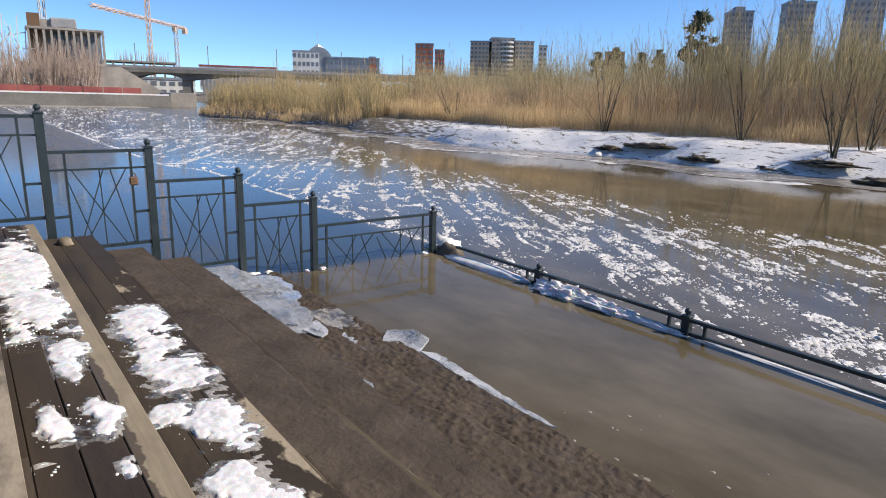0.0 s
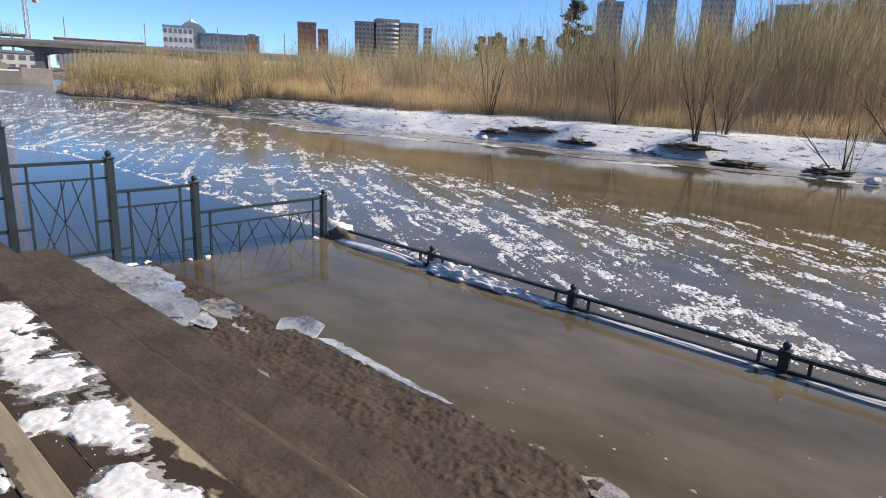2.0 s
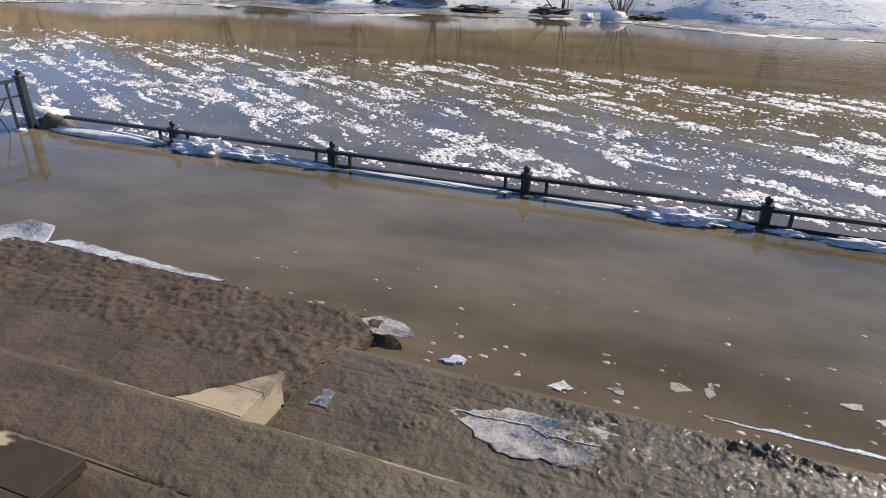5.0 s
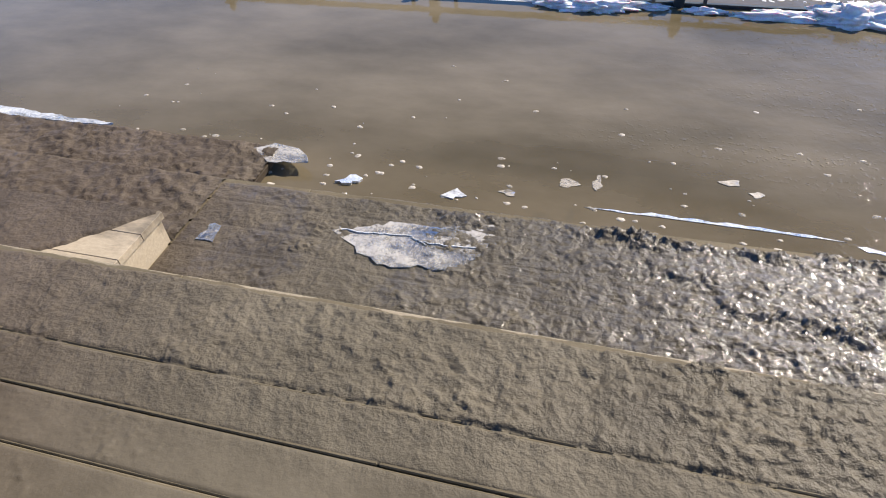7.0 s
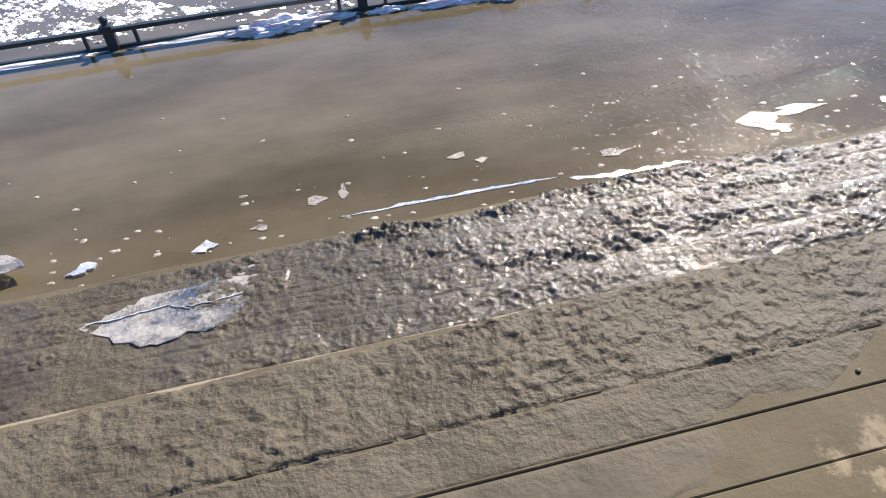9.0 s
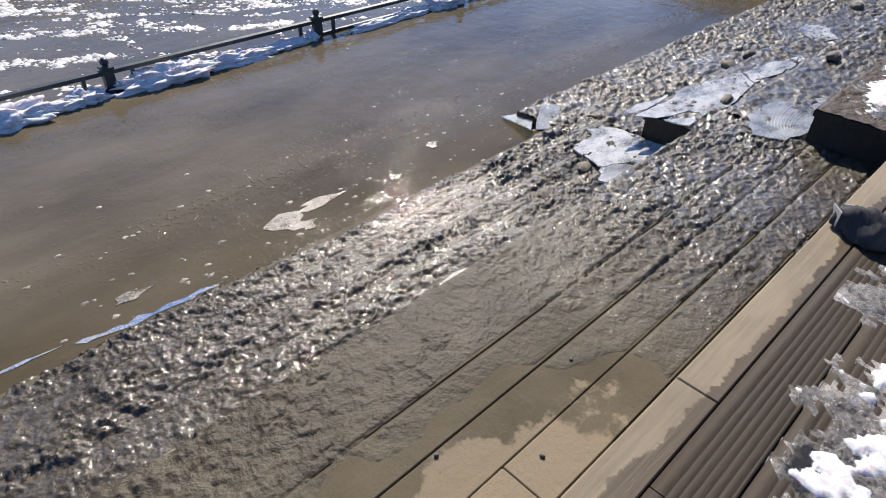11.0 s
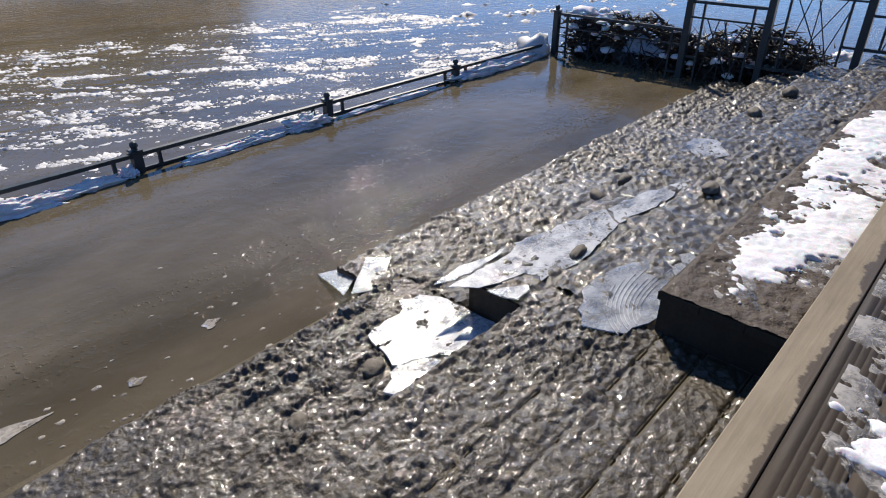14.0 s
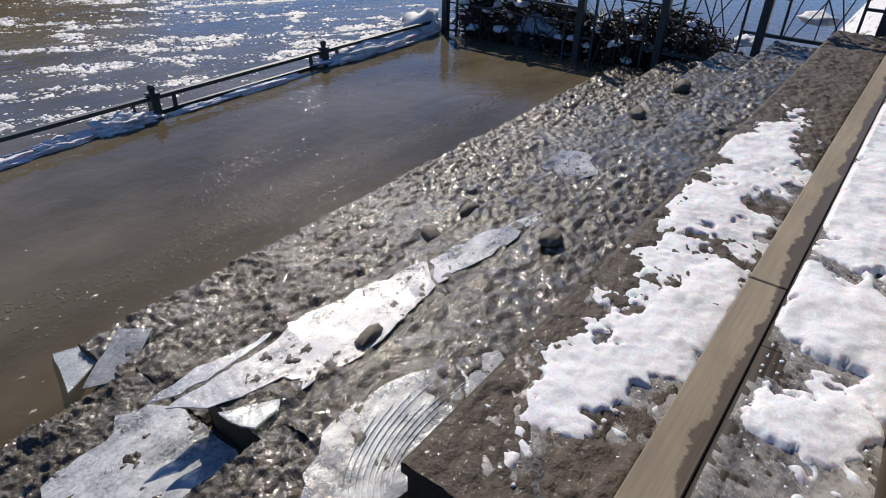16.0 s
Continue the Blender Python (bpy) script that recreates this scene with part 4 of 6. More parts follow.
ice_plate([(1.82, -3.84), (2.5, -3.80), (3.05, -3.95), (3.20, -4.08), (3.05, -4.38), (2.4, -4.41), (1.72, -4.40), (2.02, -4.1)], 0.304, 0.012, M_ICE, "clear ice sheet with broken rims on mud", (1.5, 0.6), 0.03)
ice_plate([(0.5, -4.2), (0.9, -3.92), (1.5, -4.0), (1.3, -4.32)], 0.314, 0.008, M_ICE, "pale flake of ice lying on a clear sheet", (2, 1.5), 0.03)
ice_plate([(2.2, -4.25), (2.6, -4.0), (2.95, -4.12), (2.8, -4.34)], 0.326, 0.008, M_ICE, "pale flake of ice lying on a clear sheet", (3, 2), 0.02)
ice_plate([(0.12, -3.80), (0.15, -3.28), (0.8, -3.25), (1.45, -3.40), (1.9, -3.75), (0.9, -3.79)], 0.085, 0.012, M_ICE, "clear thin ice sheet at the water's edge", (0, 0), 0.04)
ice_plate([(0.2, -3.7), (0.4, -3.35), (1.2, -3.36), (0.9, -3.72)], 0.102, 0.010, M_ICE, "whitish pane of thin ice at the water's edge", (1, 2), 0.03)
ice_plate([(1.9, -3.2), (2.4, -3.18), (2.9, -3.3), (2.6, -3.6), (2.0, -3.55)], 0.080, 0.006, M_MELT, "film of clear ice over drowned planks", (0, 0), 0.05)
ice_plate([(2.95, -3.90), (3.3, -3.94), (3.4, -4.06), (3.1, -4.12)], 0.31, 0.012, M_FROST, "small flake of frosted ice on the mud", (2, 1), 0.03)
ice_plate([(4.48, -4.20), (4.60, -4.18), (4.80, -4.26), (4.98, -4.37), (4.86, -4.39), (4.66, -4.30)], 0.298, 0.010, M_ICE, "curved shard of clear ice in a footprint", (0, 0), 0.01)
ice_plate([(2.95, -3.55), (3.5, -3.6), (3.55, -3.72), (3.1, -3.68)], 0.09, 0.015, M_ICE, "thin flake of wet ice on the mud", (1, 2), 0.03)
ice_plate([(3.45, -3.45), (3.16, -3.12), (3.40, -2.90), (3.68, -2.90), (3.80, -3.12)], 0.075, 0.02, M_FROST, "tilted plate of frosted ice at the water's edge", (14, 4), 0.012)
ice_plate([(3.80, -3.12), (3.95, -3.00), (4.6, -3.04), (5.2, -3.08), (5.75, -3.10), (5.7, -3.13), (5.0, -3.16), (4.3, -3.15)], 0.066, 0.015, M_FROST, "narrow strip of white ice along the step's edge", (0, 0.4), 0.015)
ice_plate([(8.05, -4.16), (8.45, -4.03), (9.0, -3.96), (9.05, -4.10), (8.8, -4.34), (8.4, -4.38)], 0.292, 0.004, M_MELT, "cracked frosted ice pressed into the mud", (-1, 0), 0.022)
ice_plate([(7.34, -4.40), (7.38, -4.25), (7.43, -4.27), (7.45, -4.40)], 0.294, 0.004, M_MELT, "small clear flake of ice on mud", (0, 0), 0.02)
ice_plate([(7.04, -3.22), (7.16, -3.13), (7.36, -3.16), (7.46, -3.24), (7.50, -3.31), (7.21, -3.36)], 0.076, 0.004, M_MELT, "wing-shaped plate of ice over the water", (0, 0.5), 0.01)
ice_plate([(9.40, -3.335), (9.9, -3.312), (10.6, -3.335), (10.9, -3.36), (10.0, -3.335)], 0.0, 0.004, M_FROST, "thin line of ice along a drowned step", (0, 0), 0.012)
ice_plate([(10.95, -3.39), (11.15, -3.41), (11.85, -3.46), (11.2, -3.46), (11.0, -3.43)], 0.0, 0.004, M_MELT, "thin clear ice at the water's edge", (0, 0), 0.02)
ice_plate([(8.47, -3.40), (8.56, -3.30), (8.64, -3.37), (8.56, -3.42)], -0.003, 0.012, M_FROST, "small flake of ice afloat", (0, 0), 0.02)
ice_plate([(7.72, -3.40), (7.80, -3.31), (7.9, -3.33), (7.84, -3.40)], -0.003, 0.02, M_FROST, "small flake of ice afloat", (0, 0), 0.02)
for k, (x, w) in enumerate(((10.75, 0.22), (11.2, 0.30), (11.75, 0.26), (12.2, 0.34), (12.75, 0.30), (13.2, 0.24), (13.6, 0.22))):
    pts = [(x + w * math.cos(a) * (0.85 + 0.35 * math.sin(3 * a + k * 2.1)), -4.80 + 0.085 * math.sin(a) * (1 + 0.5 * math.sin(2 * a + k)) + 0.03 * math.sin(k * 1.9)) for a in np.linspace(0, 2 * math.pi, 18, endpoint=False)]
    ice_plate(pts, 0.303, 0.005, M_MELT, "wet film of ice in a hollow of the mud", (0, 0), 0.02)


def ridge_line(parent, pts, r=0.006):
    """A raised white crack along an ice sheet."""
    bm = bmesh.new()
    c = parent.matrix_basis.translation
    for p, q in zip(pts, pts[1:]):
        bar(bm, (p[0] - c.x, p[1] - c.y, 0.007), (q[0] - c.x, q[1] - c.y, 0.007), r * 2, r * 2.4)
    part("crack_ridge", bm, M_FROST, parent, "raised white crack")


def jagged(a, b, seed, amp=0.012, n=14):
    g = random.Random(seed)
    side = Vector((a[1] - b[1], b[0] - a[0])).normalized()
    bow = g.uniform(-1, 1) * amp * 2
    return [(a[0] + (b[0] - a[0]) * t + side.x * (g.uniform(-amp, amp) + bow * math.sin(math.pi * t)), a[1] + (b[1] - a[1]) * t + side.y * (g.uniform(-amp, amp) + bow * math.sin(math.pi * t))) for t in np.linspace(0, 1, n)]


sheets = [o for o in scene.objects if o.name.startswith("ice_sheet")]


def sheet_at(x, y):
    return min(sheets, key=lambda o: (o.matrix_basis.translation.xy - Vector((x, y))).length)


for a, b in (((8.12, -4.16), (8.52, -4.13)), ((8.52, -4.15), (8.62, -4.19)), ((8.58, -4.17), (8.92, -4.15))):
    ridge_line(sheet_at(8.6, -4.17), jagged(a, b, int(a[0] * 99), 0.006), 0.003)
for k in range(9):
    a, b, c = Vector((14.91 + 0.022 * k, -5.50 - 0.004 * k)), Vector((15.03 + 0.022 * k, -5.27 - 0.016 * k)), Vector((15.52 + 0.02 * k, -5.24 - 0.026 * k))
    ridge_line(sheet_at(15.35, -5.38), [tuple(a * (1 - t) ** 2 + b * 2 * t * (1 - t) + c * t * t) for t in np.linspace(0.04 * (k % 3), 0.75 + 0.08 * (k % 4), 12)], 0.0022)
for at, size, turn in (((15.80, -4.76, 0.53), (0.10, 0.042, 0.034), 10), ((16.80, -5.17, 0.77), (0.085, 0.06, 0.04), 10), ((16.90, -4.28, 0.40), (0.10, 0.06, 0.05), 60), ((14.32, -4.42, 0.305), (0.085, 0.06, 0.03), 20), ((13.80, -4.45, 0.30), (0.07, 0.05, 0.03), 50), ((19.6, -4.55, 0.53), (0.11, 0.07, 0.06), 30), ((17.3, -4.3, 0.42), (0.09, 0.05, 0.05), 0), ((20.6, -4.6, 0.55), (0.13, 0.08, 0.07), 0)):
    lump("stone", (at[0], at[1], at[2] - 0.015), size, M_STONE, "smooth grey river stone lying on the mud", "stone", turn, at[0], 0.22, 3, "stones on the mud")
for k in range(7):
    x, y = rng.uniform(10.6, 13.2), rng.uniform(-6.1, -5.5)
    lump("pebble", (x, y, T3 + 0.004), (0.012, 0.010, 0.009), M_STONE, "tiny grey pebble on the planks", "pebble", k * 40, k, 0.15, 1, "pebbles on the step")
lump("snow_crust", (0.45, -5.92, 0.935), (0.12, 0.09, 0.09), M_RUBBLE, "pale lump of rubble beside the fence", "stone", 0, 50, 0.3, 2)

# rusty padlock on the fence
lock = empty("padlock", (-0.045, -5.02, 1.58), "rusty padlock hanging on a fence bar", "padlock")
part("body", boxed(-0.03, 0.03, -0.05, 0.05, -0.06, 0.05, 0.012), M_RUST, lock)
bm = bmesh.new()
for i in range(8):
    a, b = math.pi * i / 8, math.pi * (i + 1) / 8
    bar(bm, (0, 0.03 * math.cos(a), 0.05 + 0.05 * math.sin(a)), (0, 0.03 * math.cos(b), 0.05 + 0.05 * math.sin(b)), 0.014)
part("shackle", bm, M_RUST, lock)


def discs(name, x, y, r, z, height, mat, label, category, sides=7, stretch=1.0, turn=0.0):
    """Many small ragged low domes in one mesh."""
    n = len(x)
    a = np.linspace(0, 2 * np.pi, sides, endpoint=False)[None] + rng.uniform(0, 6, (n, 1))
    rr = r[:, None] * rng.uniform(0.55, 1.25, (n, sides))
    u, v_ = rr * np.cos(a) * stretch, rr * np.sin(a)
    ct, st = math.cos(turn), math.sin(turn)
    px, py = x[:, None] + u * ct - v_ * st, y[:, None] + u * st + v_ * ct
    z = np.broadcast_to(np.asarray(z, float), (n,))
    low = np.stack([px, py, np.broadcast_to(z[:, None] - 0.004, px.shape)], -1)
    mid = np.stack([x[:, None] + (px - x[:, None]) * 0.72, y[:, None] + (py - y[:, None]) * 0.72, z[:, None] + height * r[:, None] * rng.uniform(0.4, 1.0, (n, sides))], -1)
    top = np.stack([x, y, z + height * r * rng.uniform(0.6, 1.2, n)], -1)[:, None]
    v = np.concatenate([low, mid, top], 1)
    base = (np.arange(n) * (2 * sides + 1))[:, None, None]
    i = np.arange(sides)
    j = (i + 1) % sides
    quads = np.concatenate([np.stack([i, j, j + sides], -1), np.stack([i, j + sides, i + sides], -1), np.stack([i + sides, j + sides, np.full(sides, 2 * sides)], -1)])
    ob = placed(name, raw_mesh(name, v.reshape(-1, 3), (base + quads[None]).reshape(-1, 3)), mat)
    return tagged(ob, label, category, kind="stuff")


cr = [np.concatenate(c) for c in zip(*CRUMBS)]
discs("snow_crumbs", cr[0], cr[1], cr[3], cr[2], 0.8, M_SNOW, "loose crumbs of snow strewn round the patches", "snow", 6)

# foam and flecks on the flooded floor
n = 260
fx, fy = rng.uniform(5.5, 15.5, n), -3.55 + rng.exponential(0.42, n)
discs("foam_flecks", fx, fy, rng.uniform(0.005, 0.024, n), 0.003, 0.05, M_FOAM, "small pale flecks of foam on muddy water", "foam", 7, 1.4)
for cx, cy, rx, ry in ((12.50, -3.17, 0.20, 0.10), (12.82, -3.10, 0.26, 0.05), (12.58, -3.29, 0.10, 0.06), (11.35, -3.2, 0.12, 0.04), (9.27, -3.10, 0.09, 0.04), (9.46, -3.06, 0.04, 0.07), (8.9, -3.28, 0.06, 0.03), (13.5, -3.2, 0.06, 0.04), (14.1, -3.0, 0.07, 0.05), (10.3, -2.9, 0.07, 0.04), (10.45, -3.0, 0.05, 0.03)):
    pts = [(cx + rx * math.cos(a) * (0.72 + 0.30 * math.sin(3 * a + cx * 9) + 0.16 * math.sin(5 * a + cy * 31)), cy + ry * math.sin(a) * (1 + 0.3 * math.cos(2 * a + cy * 9))) for a in np.linspace(0, 2 * math.pi, 26, endpoint=False)]
    ice_plate(pts, -0.002, 0.006, M_FOAM, "ragged film of pale foam afloat", (0, 0), 0.006, "foam_patch", "foam")

# ---- slush on the river ----
STREAKS = np.array([-13.0, -11.6, -10.3, -8.8, -7.6, -6.2, -4.9, -3.6, -2.3, -1.0, 0.4, 1.3, 2.3, 3.4, 4.4, 5.5, 6.6, 7.5, 8.4, 9.5, 10.7, 11.9, 13.1, 14.4, 15.8, 17.2, 18.7])


def slush_amount(x, y):
    """How strongly slush gathers: long streaks aslant to the flow, feathered between, and the band of river that carries them."""
    c = y + 0.60 * x + 0.30 * fractal(x, y, 0.25, 2, 3.0) + 0.10 * fractal(x, y, 1.3, 3, 5.0)
    along = x - 0.5 * y
    k = np.argmin(np.abs(c[..., None] - STREAKS), -1)
    d = np.abs(c - STREAKS[k])
    power = 0.85 + 1.1 * fractal(along * 0.16 + 7.7 * k, k * 1.0, 1.0, 3, 2.0)
    a = power - (d / (0.16 + 0.16 * smoothstep(-0.3, 0.5, fractal(along, c, 0.8, 2, 9.0)))) ** 1.5
    b = 0.92 - 6.5 * np.abs(fractal(along * 0.22, c * 1.15, 1.0, 3, 7.0))
    e = 0.80 - 5.0 * np.abs(fractal(along * 0.55 + c * 0.5, c * 1.5 - along * 0.15, 1.0, 3, 12.0))
    ridge = np.maximum(np.maximum(a, b), e)
    gaps = fractal(along * 0.5, c * 0.9, 1.0, 3, 6.0)
    reach = 8.3 + 0.25 * np.clip(-8 - x, 0, 36) - 0.10 * np.clip(x - 8, 0, 14) + 0.6 * fractal(x, y, 0.35, 2)
    low = 0.30 - 0.9 * smoothstep(-14, -18, x)
    band = smoothstep(low - 0.15, low + 0.1, y) * smoothstep(reach, reach - 1.2, y)
    edge = smoothstep(-0.3, -1.0, x) * np.exp(-((y - low) / 0.10) ** 2)
    return np.maximum(ridge + 0.5 * gaps, 1.2 * edge), np.maximum(band, edge)


def scatter_slush(n, xr, yr, rr, cut):
    x, y = rng.uniform(*xr, n), rng.uniform(*yr, n)
    s, b = slush_amount(x, y)
    core = smoothstep(cut, cut + 0.30, s) * (0.25 + 0.75 * smoothstep(-0.18, 0.12, fractal(x, y, 0.11 / rr[1], 2, 31.0)))
    k = rng.uniform(0, 1, n) < b * (0.85 * core + 0.016)
    x, y, core = x[k], y[k], core[k]
    r = rng.uniform(*rr, len(x)) * (0.45 + 0.55 * core) * rng.choice([0.5, 0.75, 1.0, 1.5], len(x))
    return x, y, r


def crumbs_of_ice(name, x, y, r, label):
    """Many small irregular cones of slush in one mesh."""
    n, sides = len(x), 5
    a = np.linspace(0, 2 * np.pi, sides, endpoint=False)[None] + rng.uniform(0, 6, (n, 1))
    rr = r[:, None] * rng.uniform(0.6, 1.4, (n, sides))
    u, w = 1.5 * rr * np.cos(a), rr * np.sin(a)
    ct, st = math.cos(-0.5), math.sin(-0.5)
    low = np.stack([x[:, None] + u * ct - w * st, y[:, None] + u * st + w * ct, np.full((n, sides), -0.002)], -1)
    top = np.stack([x + 0.4 * r * rng.normal(0, 1, n), y + 0.4 * r * rng.normal(0, 1, n), 0.55 * r * rng.uniform(0.5, 1.5, n)], -1)[:, None]
    i = np.arange(sides)
    f = np.stack([i, (i + 1) % sides, np.full(sides, sides)], -1)
    f = ((np.arange(n) * (sides + 1))[:, None, None] + f[None]).reshape(-1, 3)
    ob = placed(name, raw_mesh(name, np.concatenate([low, top], 1).reshape(-1, 3), f), M_SLUSH)
    return tagged(ob, label, "slush", kind="stuff")


sx, sy, sr = zip(scatter_slush(300000, (-9, 24), (0.1, 10), (0.011, 0.035), 0.41), scatter_slush(12000, (24, 60), (0.2, 9), (0.03, 0.08), 0.55), scatter_slush(240000, (-45, -8), (-1, 19), (0.014, 0.038), 0.50), scatter_slush(60000, (-135, -45), (-10, 19), (0.03, 0.085), 0.58))
crumbs_of_ice("slush_ice", np.concatenate(sx), np.concatenate(sy), np.concatenate(sr), "white slush ice in streaks on the brown river")
n = 1500
x = rng.uniform(-60, 40, n)
x = x[fractal(x, x * 0, 0.5, 3) > -0.08]
n = len(x)
discs("slush_line", x, shore(x) - 3.2 + 0.25 * rng.normal(0, 1, n) + 0.3 * np.sin(x), rng.uniform(0.03, 0.16, n), 0.0, 0.15, M_SLUSH, "thin white line of slush off the far bank", "slush", 6, 2.6, 0.0)
# ---- far bank: shrubs, reeds, thicket ----
def spikes(p, d, r, sides=3):
    """Tapered spikes from points p along vectors d, with base radii r: vertices and faces."""
    n = len(p)
    up = np.where(np.abs(d[:, 2:3]) > 0.9 * np.linalg.norm(d, axis=1, keepdims=True), [[1.0, 0, 0]], [[0, 0, 1.0]])
    a = np.cross(d, up)
    a /= np.linalg.norm(a, axis=1, keepdims=True) + 1e-9
    b = np.cross(d, a)
    b /= np.linalg.norm(b, axis=1, keepdims=True) + 1e-9
    ring = [p + r[:, None] * (math.cos(6.2832 * k / sides) * a + math.sin(6.2832 * k / sides) * b) for k in range(sides)]
    v = np.stack(ring + [p + d], 1)
    i = (np.arange(n) * (sides + 1))[:, None]
    f = np.concatenate([i + np.array([[k, (k + 1) % sides, sides]]) for k in range(sides)], 0)
    return v.reshape(-1, 3), f


def joined(pieces):
    vs, fs, k = [], [], 0
    for v, f in pieces:
        vs.append(v)
        fs.append(f + k)
        k += len(v)
    return np.concatenate(vs), np.concatenate(fs)


def thicket_mesh(name, base, height, stems_each, spread, radius, twigs, gen):
    """Leafless bushes: fanned stems, each with side twigs."""
    n = len(base) * stems_each
    p = np.repeat(base, stems_each, 0) + np.concatenate([gen.normal(0, 0.12, (n, 2)), np.zeros((n, 1))], 1)
    h = np.repeat(height, stems_each) * gen.uniform(0.55, 1.08, n)
    d = np.concatenate([gen.normal(0, spread, (n, 2)), np.ones((n, 1))], 1) * h[:, None]
    r = radius * gen.uniform(0.6, 1.3, n) * (h / h.mean()) ** 0.5
    pieces = [spikes(p, d, r)]
    for _ in range(twigs):
        t = gen.uniform(0.25, 0.9, (n, 1))
        q = p + d * t
        e = d / h[:, None] + np.concatenate([gen.normal(0, 0.24, (n, 2)), gen.uniform(-0.1, 0.3, (n, 1))], 1)
        e *= (h[:, None] * (1.05 - t) * gen.uniform(0.25, 0.6, (n, 1)))
        pieces.append(spikes(q, e, r * 0.5))
    return raw_mesh(name, *joined(pieces))


def twig_material(name, stops):
    m, n, l, p = material(name)
    isle = n.new("ShaderNodeNewGeometry").outputs["Random Per Island"]
    l.new(ramp(n, l, isle, stops), p.inputs["Base Color"])
    p.inputs["Roughness"].default_value = 0.8
    return m


M_WILLOW = twig_material("willow_twigs", [(0.0, (0.16, 0.128, 0.066)), (0.4, (0.28, 0.228, 0.112)), (0.8, (0.38, 0.295, 0.155)), (1.0, (0.50, 0.37, 0.21))])
def willow_near():
    """Red-brown old stems below, olive young twigs above."""
    m, n, l, p = material("willow_stems")
    geo = n.new("ShaderNodeNewGeometry")
    sep = n.new("ShaderNodeSeparateXYZ")
    l.new(geo.outputs["Position"], sep.inputs[0])
    isle = geo.outputs["Random Per Island"]
    old = ramp(n, l, isle, [(0.0, (0.32, 0.222, 0.136)), (0.6, (0.55, 0.395, 0.245)), (1.0, (0.72, 0.54, 0.35))])
    young = ramp(n, l, isle, [(0.0, (0.19, 0.158, 0.090)), (0.6, (0.33, 0.278, 0.152)), (1.0, (0.45, 0.375, 0.225))])
    l.new(mixed(n, l, span(n, l, sep.outputs[2], 2.4, 5.0), old, young), p.inputs["Base Color"])
    p.inputs["Roughness"].default_value = 0.8
    return m


M_NEARWILLOW = willow_near()
M_SCRUB = twig_material("hill_scrub", [(0.0, (0.10, 0.082, 0.045)), (0.6, (0.20, 0.165, 0.082)), (1.0, (0.30, 0.235, 0.13))])
M_REED = twig_material("dry_reed", [(0.0, (0.345, 0.230, 0.115)), (0.6, (0.575, 0.414, 0.218)), (1.0, (0.713, 0.552, 0.333))])
M_NEEDLE = twig_material("pine_needles", [(0.0, (0.014, 0.026, 0.016)), (1.0, (0.040, 0.060, 0.034))])
M_BARK = surface("dark_bark", (0.05, 0.04, 0.028), (0.12, 0.095, 0.065), 3, (0.8, 0.95), 30)
gen = np.random.default_rng(11)


def grove(name, n, xr, yr, hr, each, spread, radius, twigs, mat, label, category, taller=True):
    x = gen.uniform(*xr, n)
    y = shore(x) + yr[0] + (yr[1] - yr[0]) * gen.uniform(0, 1, n) ** 1.4
    z = terrain(x, y) - 0.08
    h = gen.uniform(*hr, n) * (0.95 + 0.55 * fractal(x, y, 0.16, 4))
    if taller:
        h *= 1 + 0.50 * smoothstep(-30, 2, x) - 0.22 * smoothstep(-60, -105, x)
    ob = placed(name, thicket_mesh(name, np.stack([x, y, z], -1), h, each, spread, radius, twigs, gen), mat)
    return tagged(ob, label, category, kind="stuff")


grove("willow_thicket", 1900, (-45, 32), (7.2, 20), (2.6, 5.9), 6, 0.15, 0.016, 6, M_NEARWILLOW, "dense leafless olive-brown willow thicket on the far bank", "thicket")
grove("willow_thicket", 1500, (-45, 40), (18, 46), (3.4, 6.6), 5, 0.15, 0.028, 6, M_NEARWILLOW, "leafless willows deeper in the far bank's thicket", "thicket")
grove("willow_thicket", 2200, (-125, -42), (2, 34), (3.4, 5.6), 7, 0.15, 0.020, 4, M_WILLOW, "leafless willow thicket farther up the river", "thicket")
grove("willow_thicket", 1300, (-30, 60), (45, 95), (4.5, 7.0), 5, 0.15, 0.05, 5, M_SCRUB, "dark leafless scrub on the hill behind the bank", "thicket")
grove("reed_bed", 7000, (-60, -3), (4.6, 10.5), (0.9, 2.0), 5, 0.16, 0.012, 0, M_REED, "dry tan reeds in front of the willows", "reeds", False)
grove("reed_bed", 3200, (-120, -45), (0.6, 9), (0.6, 1.4), 5, 0.16, 0.022, 0, M_REED, "dry tan reeds farther up the river", "reeds", False)
grove("reed_bed", 4200, (-6, 32), (4.0, 9.5), (0.5, 1.7), 4, 0.22, 0.011, 0, M_REED, "dry tan reeds and grass at the thicket's foot", "reeds", False)


def shrub(x, y, z, h, stems_n, spread, seed, label):
    g = np.random.default_rng(seed)
    ob = empty("willow_shrub", (x, y, z), label, "shrub", "shrubs on the far bank")
    base = np.zeros((1, 3))
    for _ in range(stems_n):
        placed("stem", thicket_mesh("stem", base, np.array([h]), 1, spread, 0.035, 6, g), M_BARK, ob)
    placed("twig_crown", thicket_mesh("twig_crown", base, np.array([h * 0.95]), stems_n * 2, spread * 1.25, 0.012, 8, g), M_WILLOW, ob)
    return ob


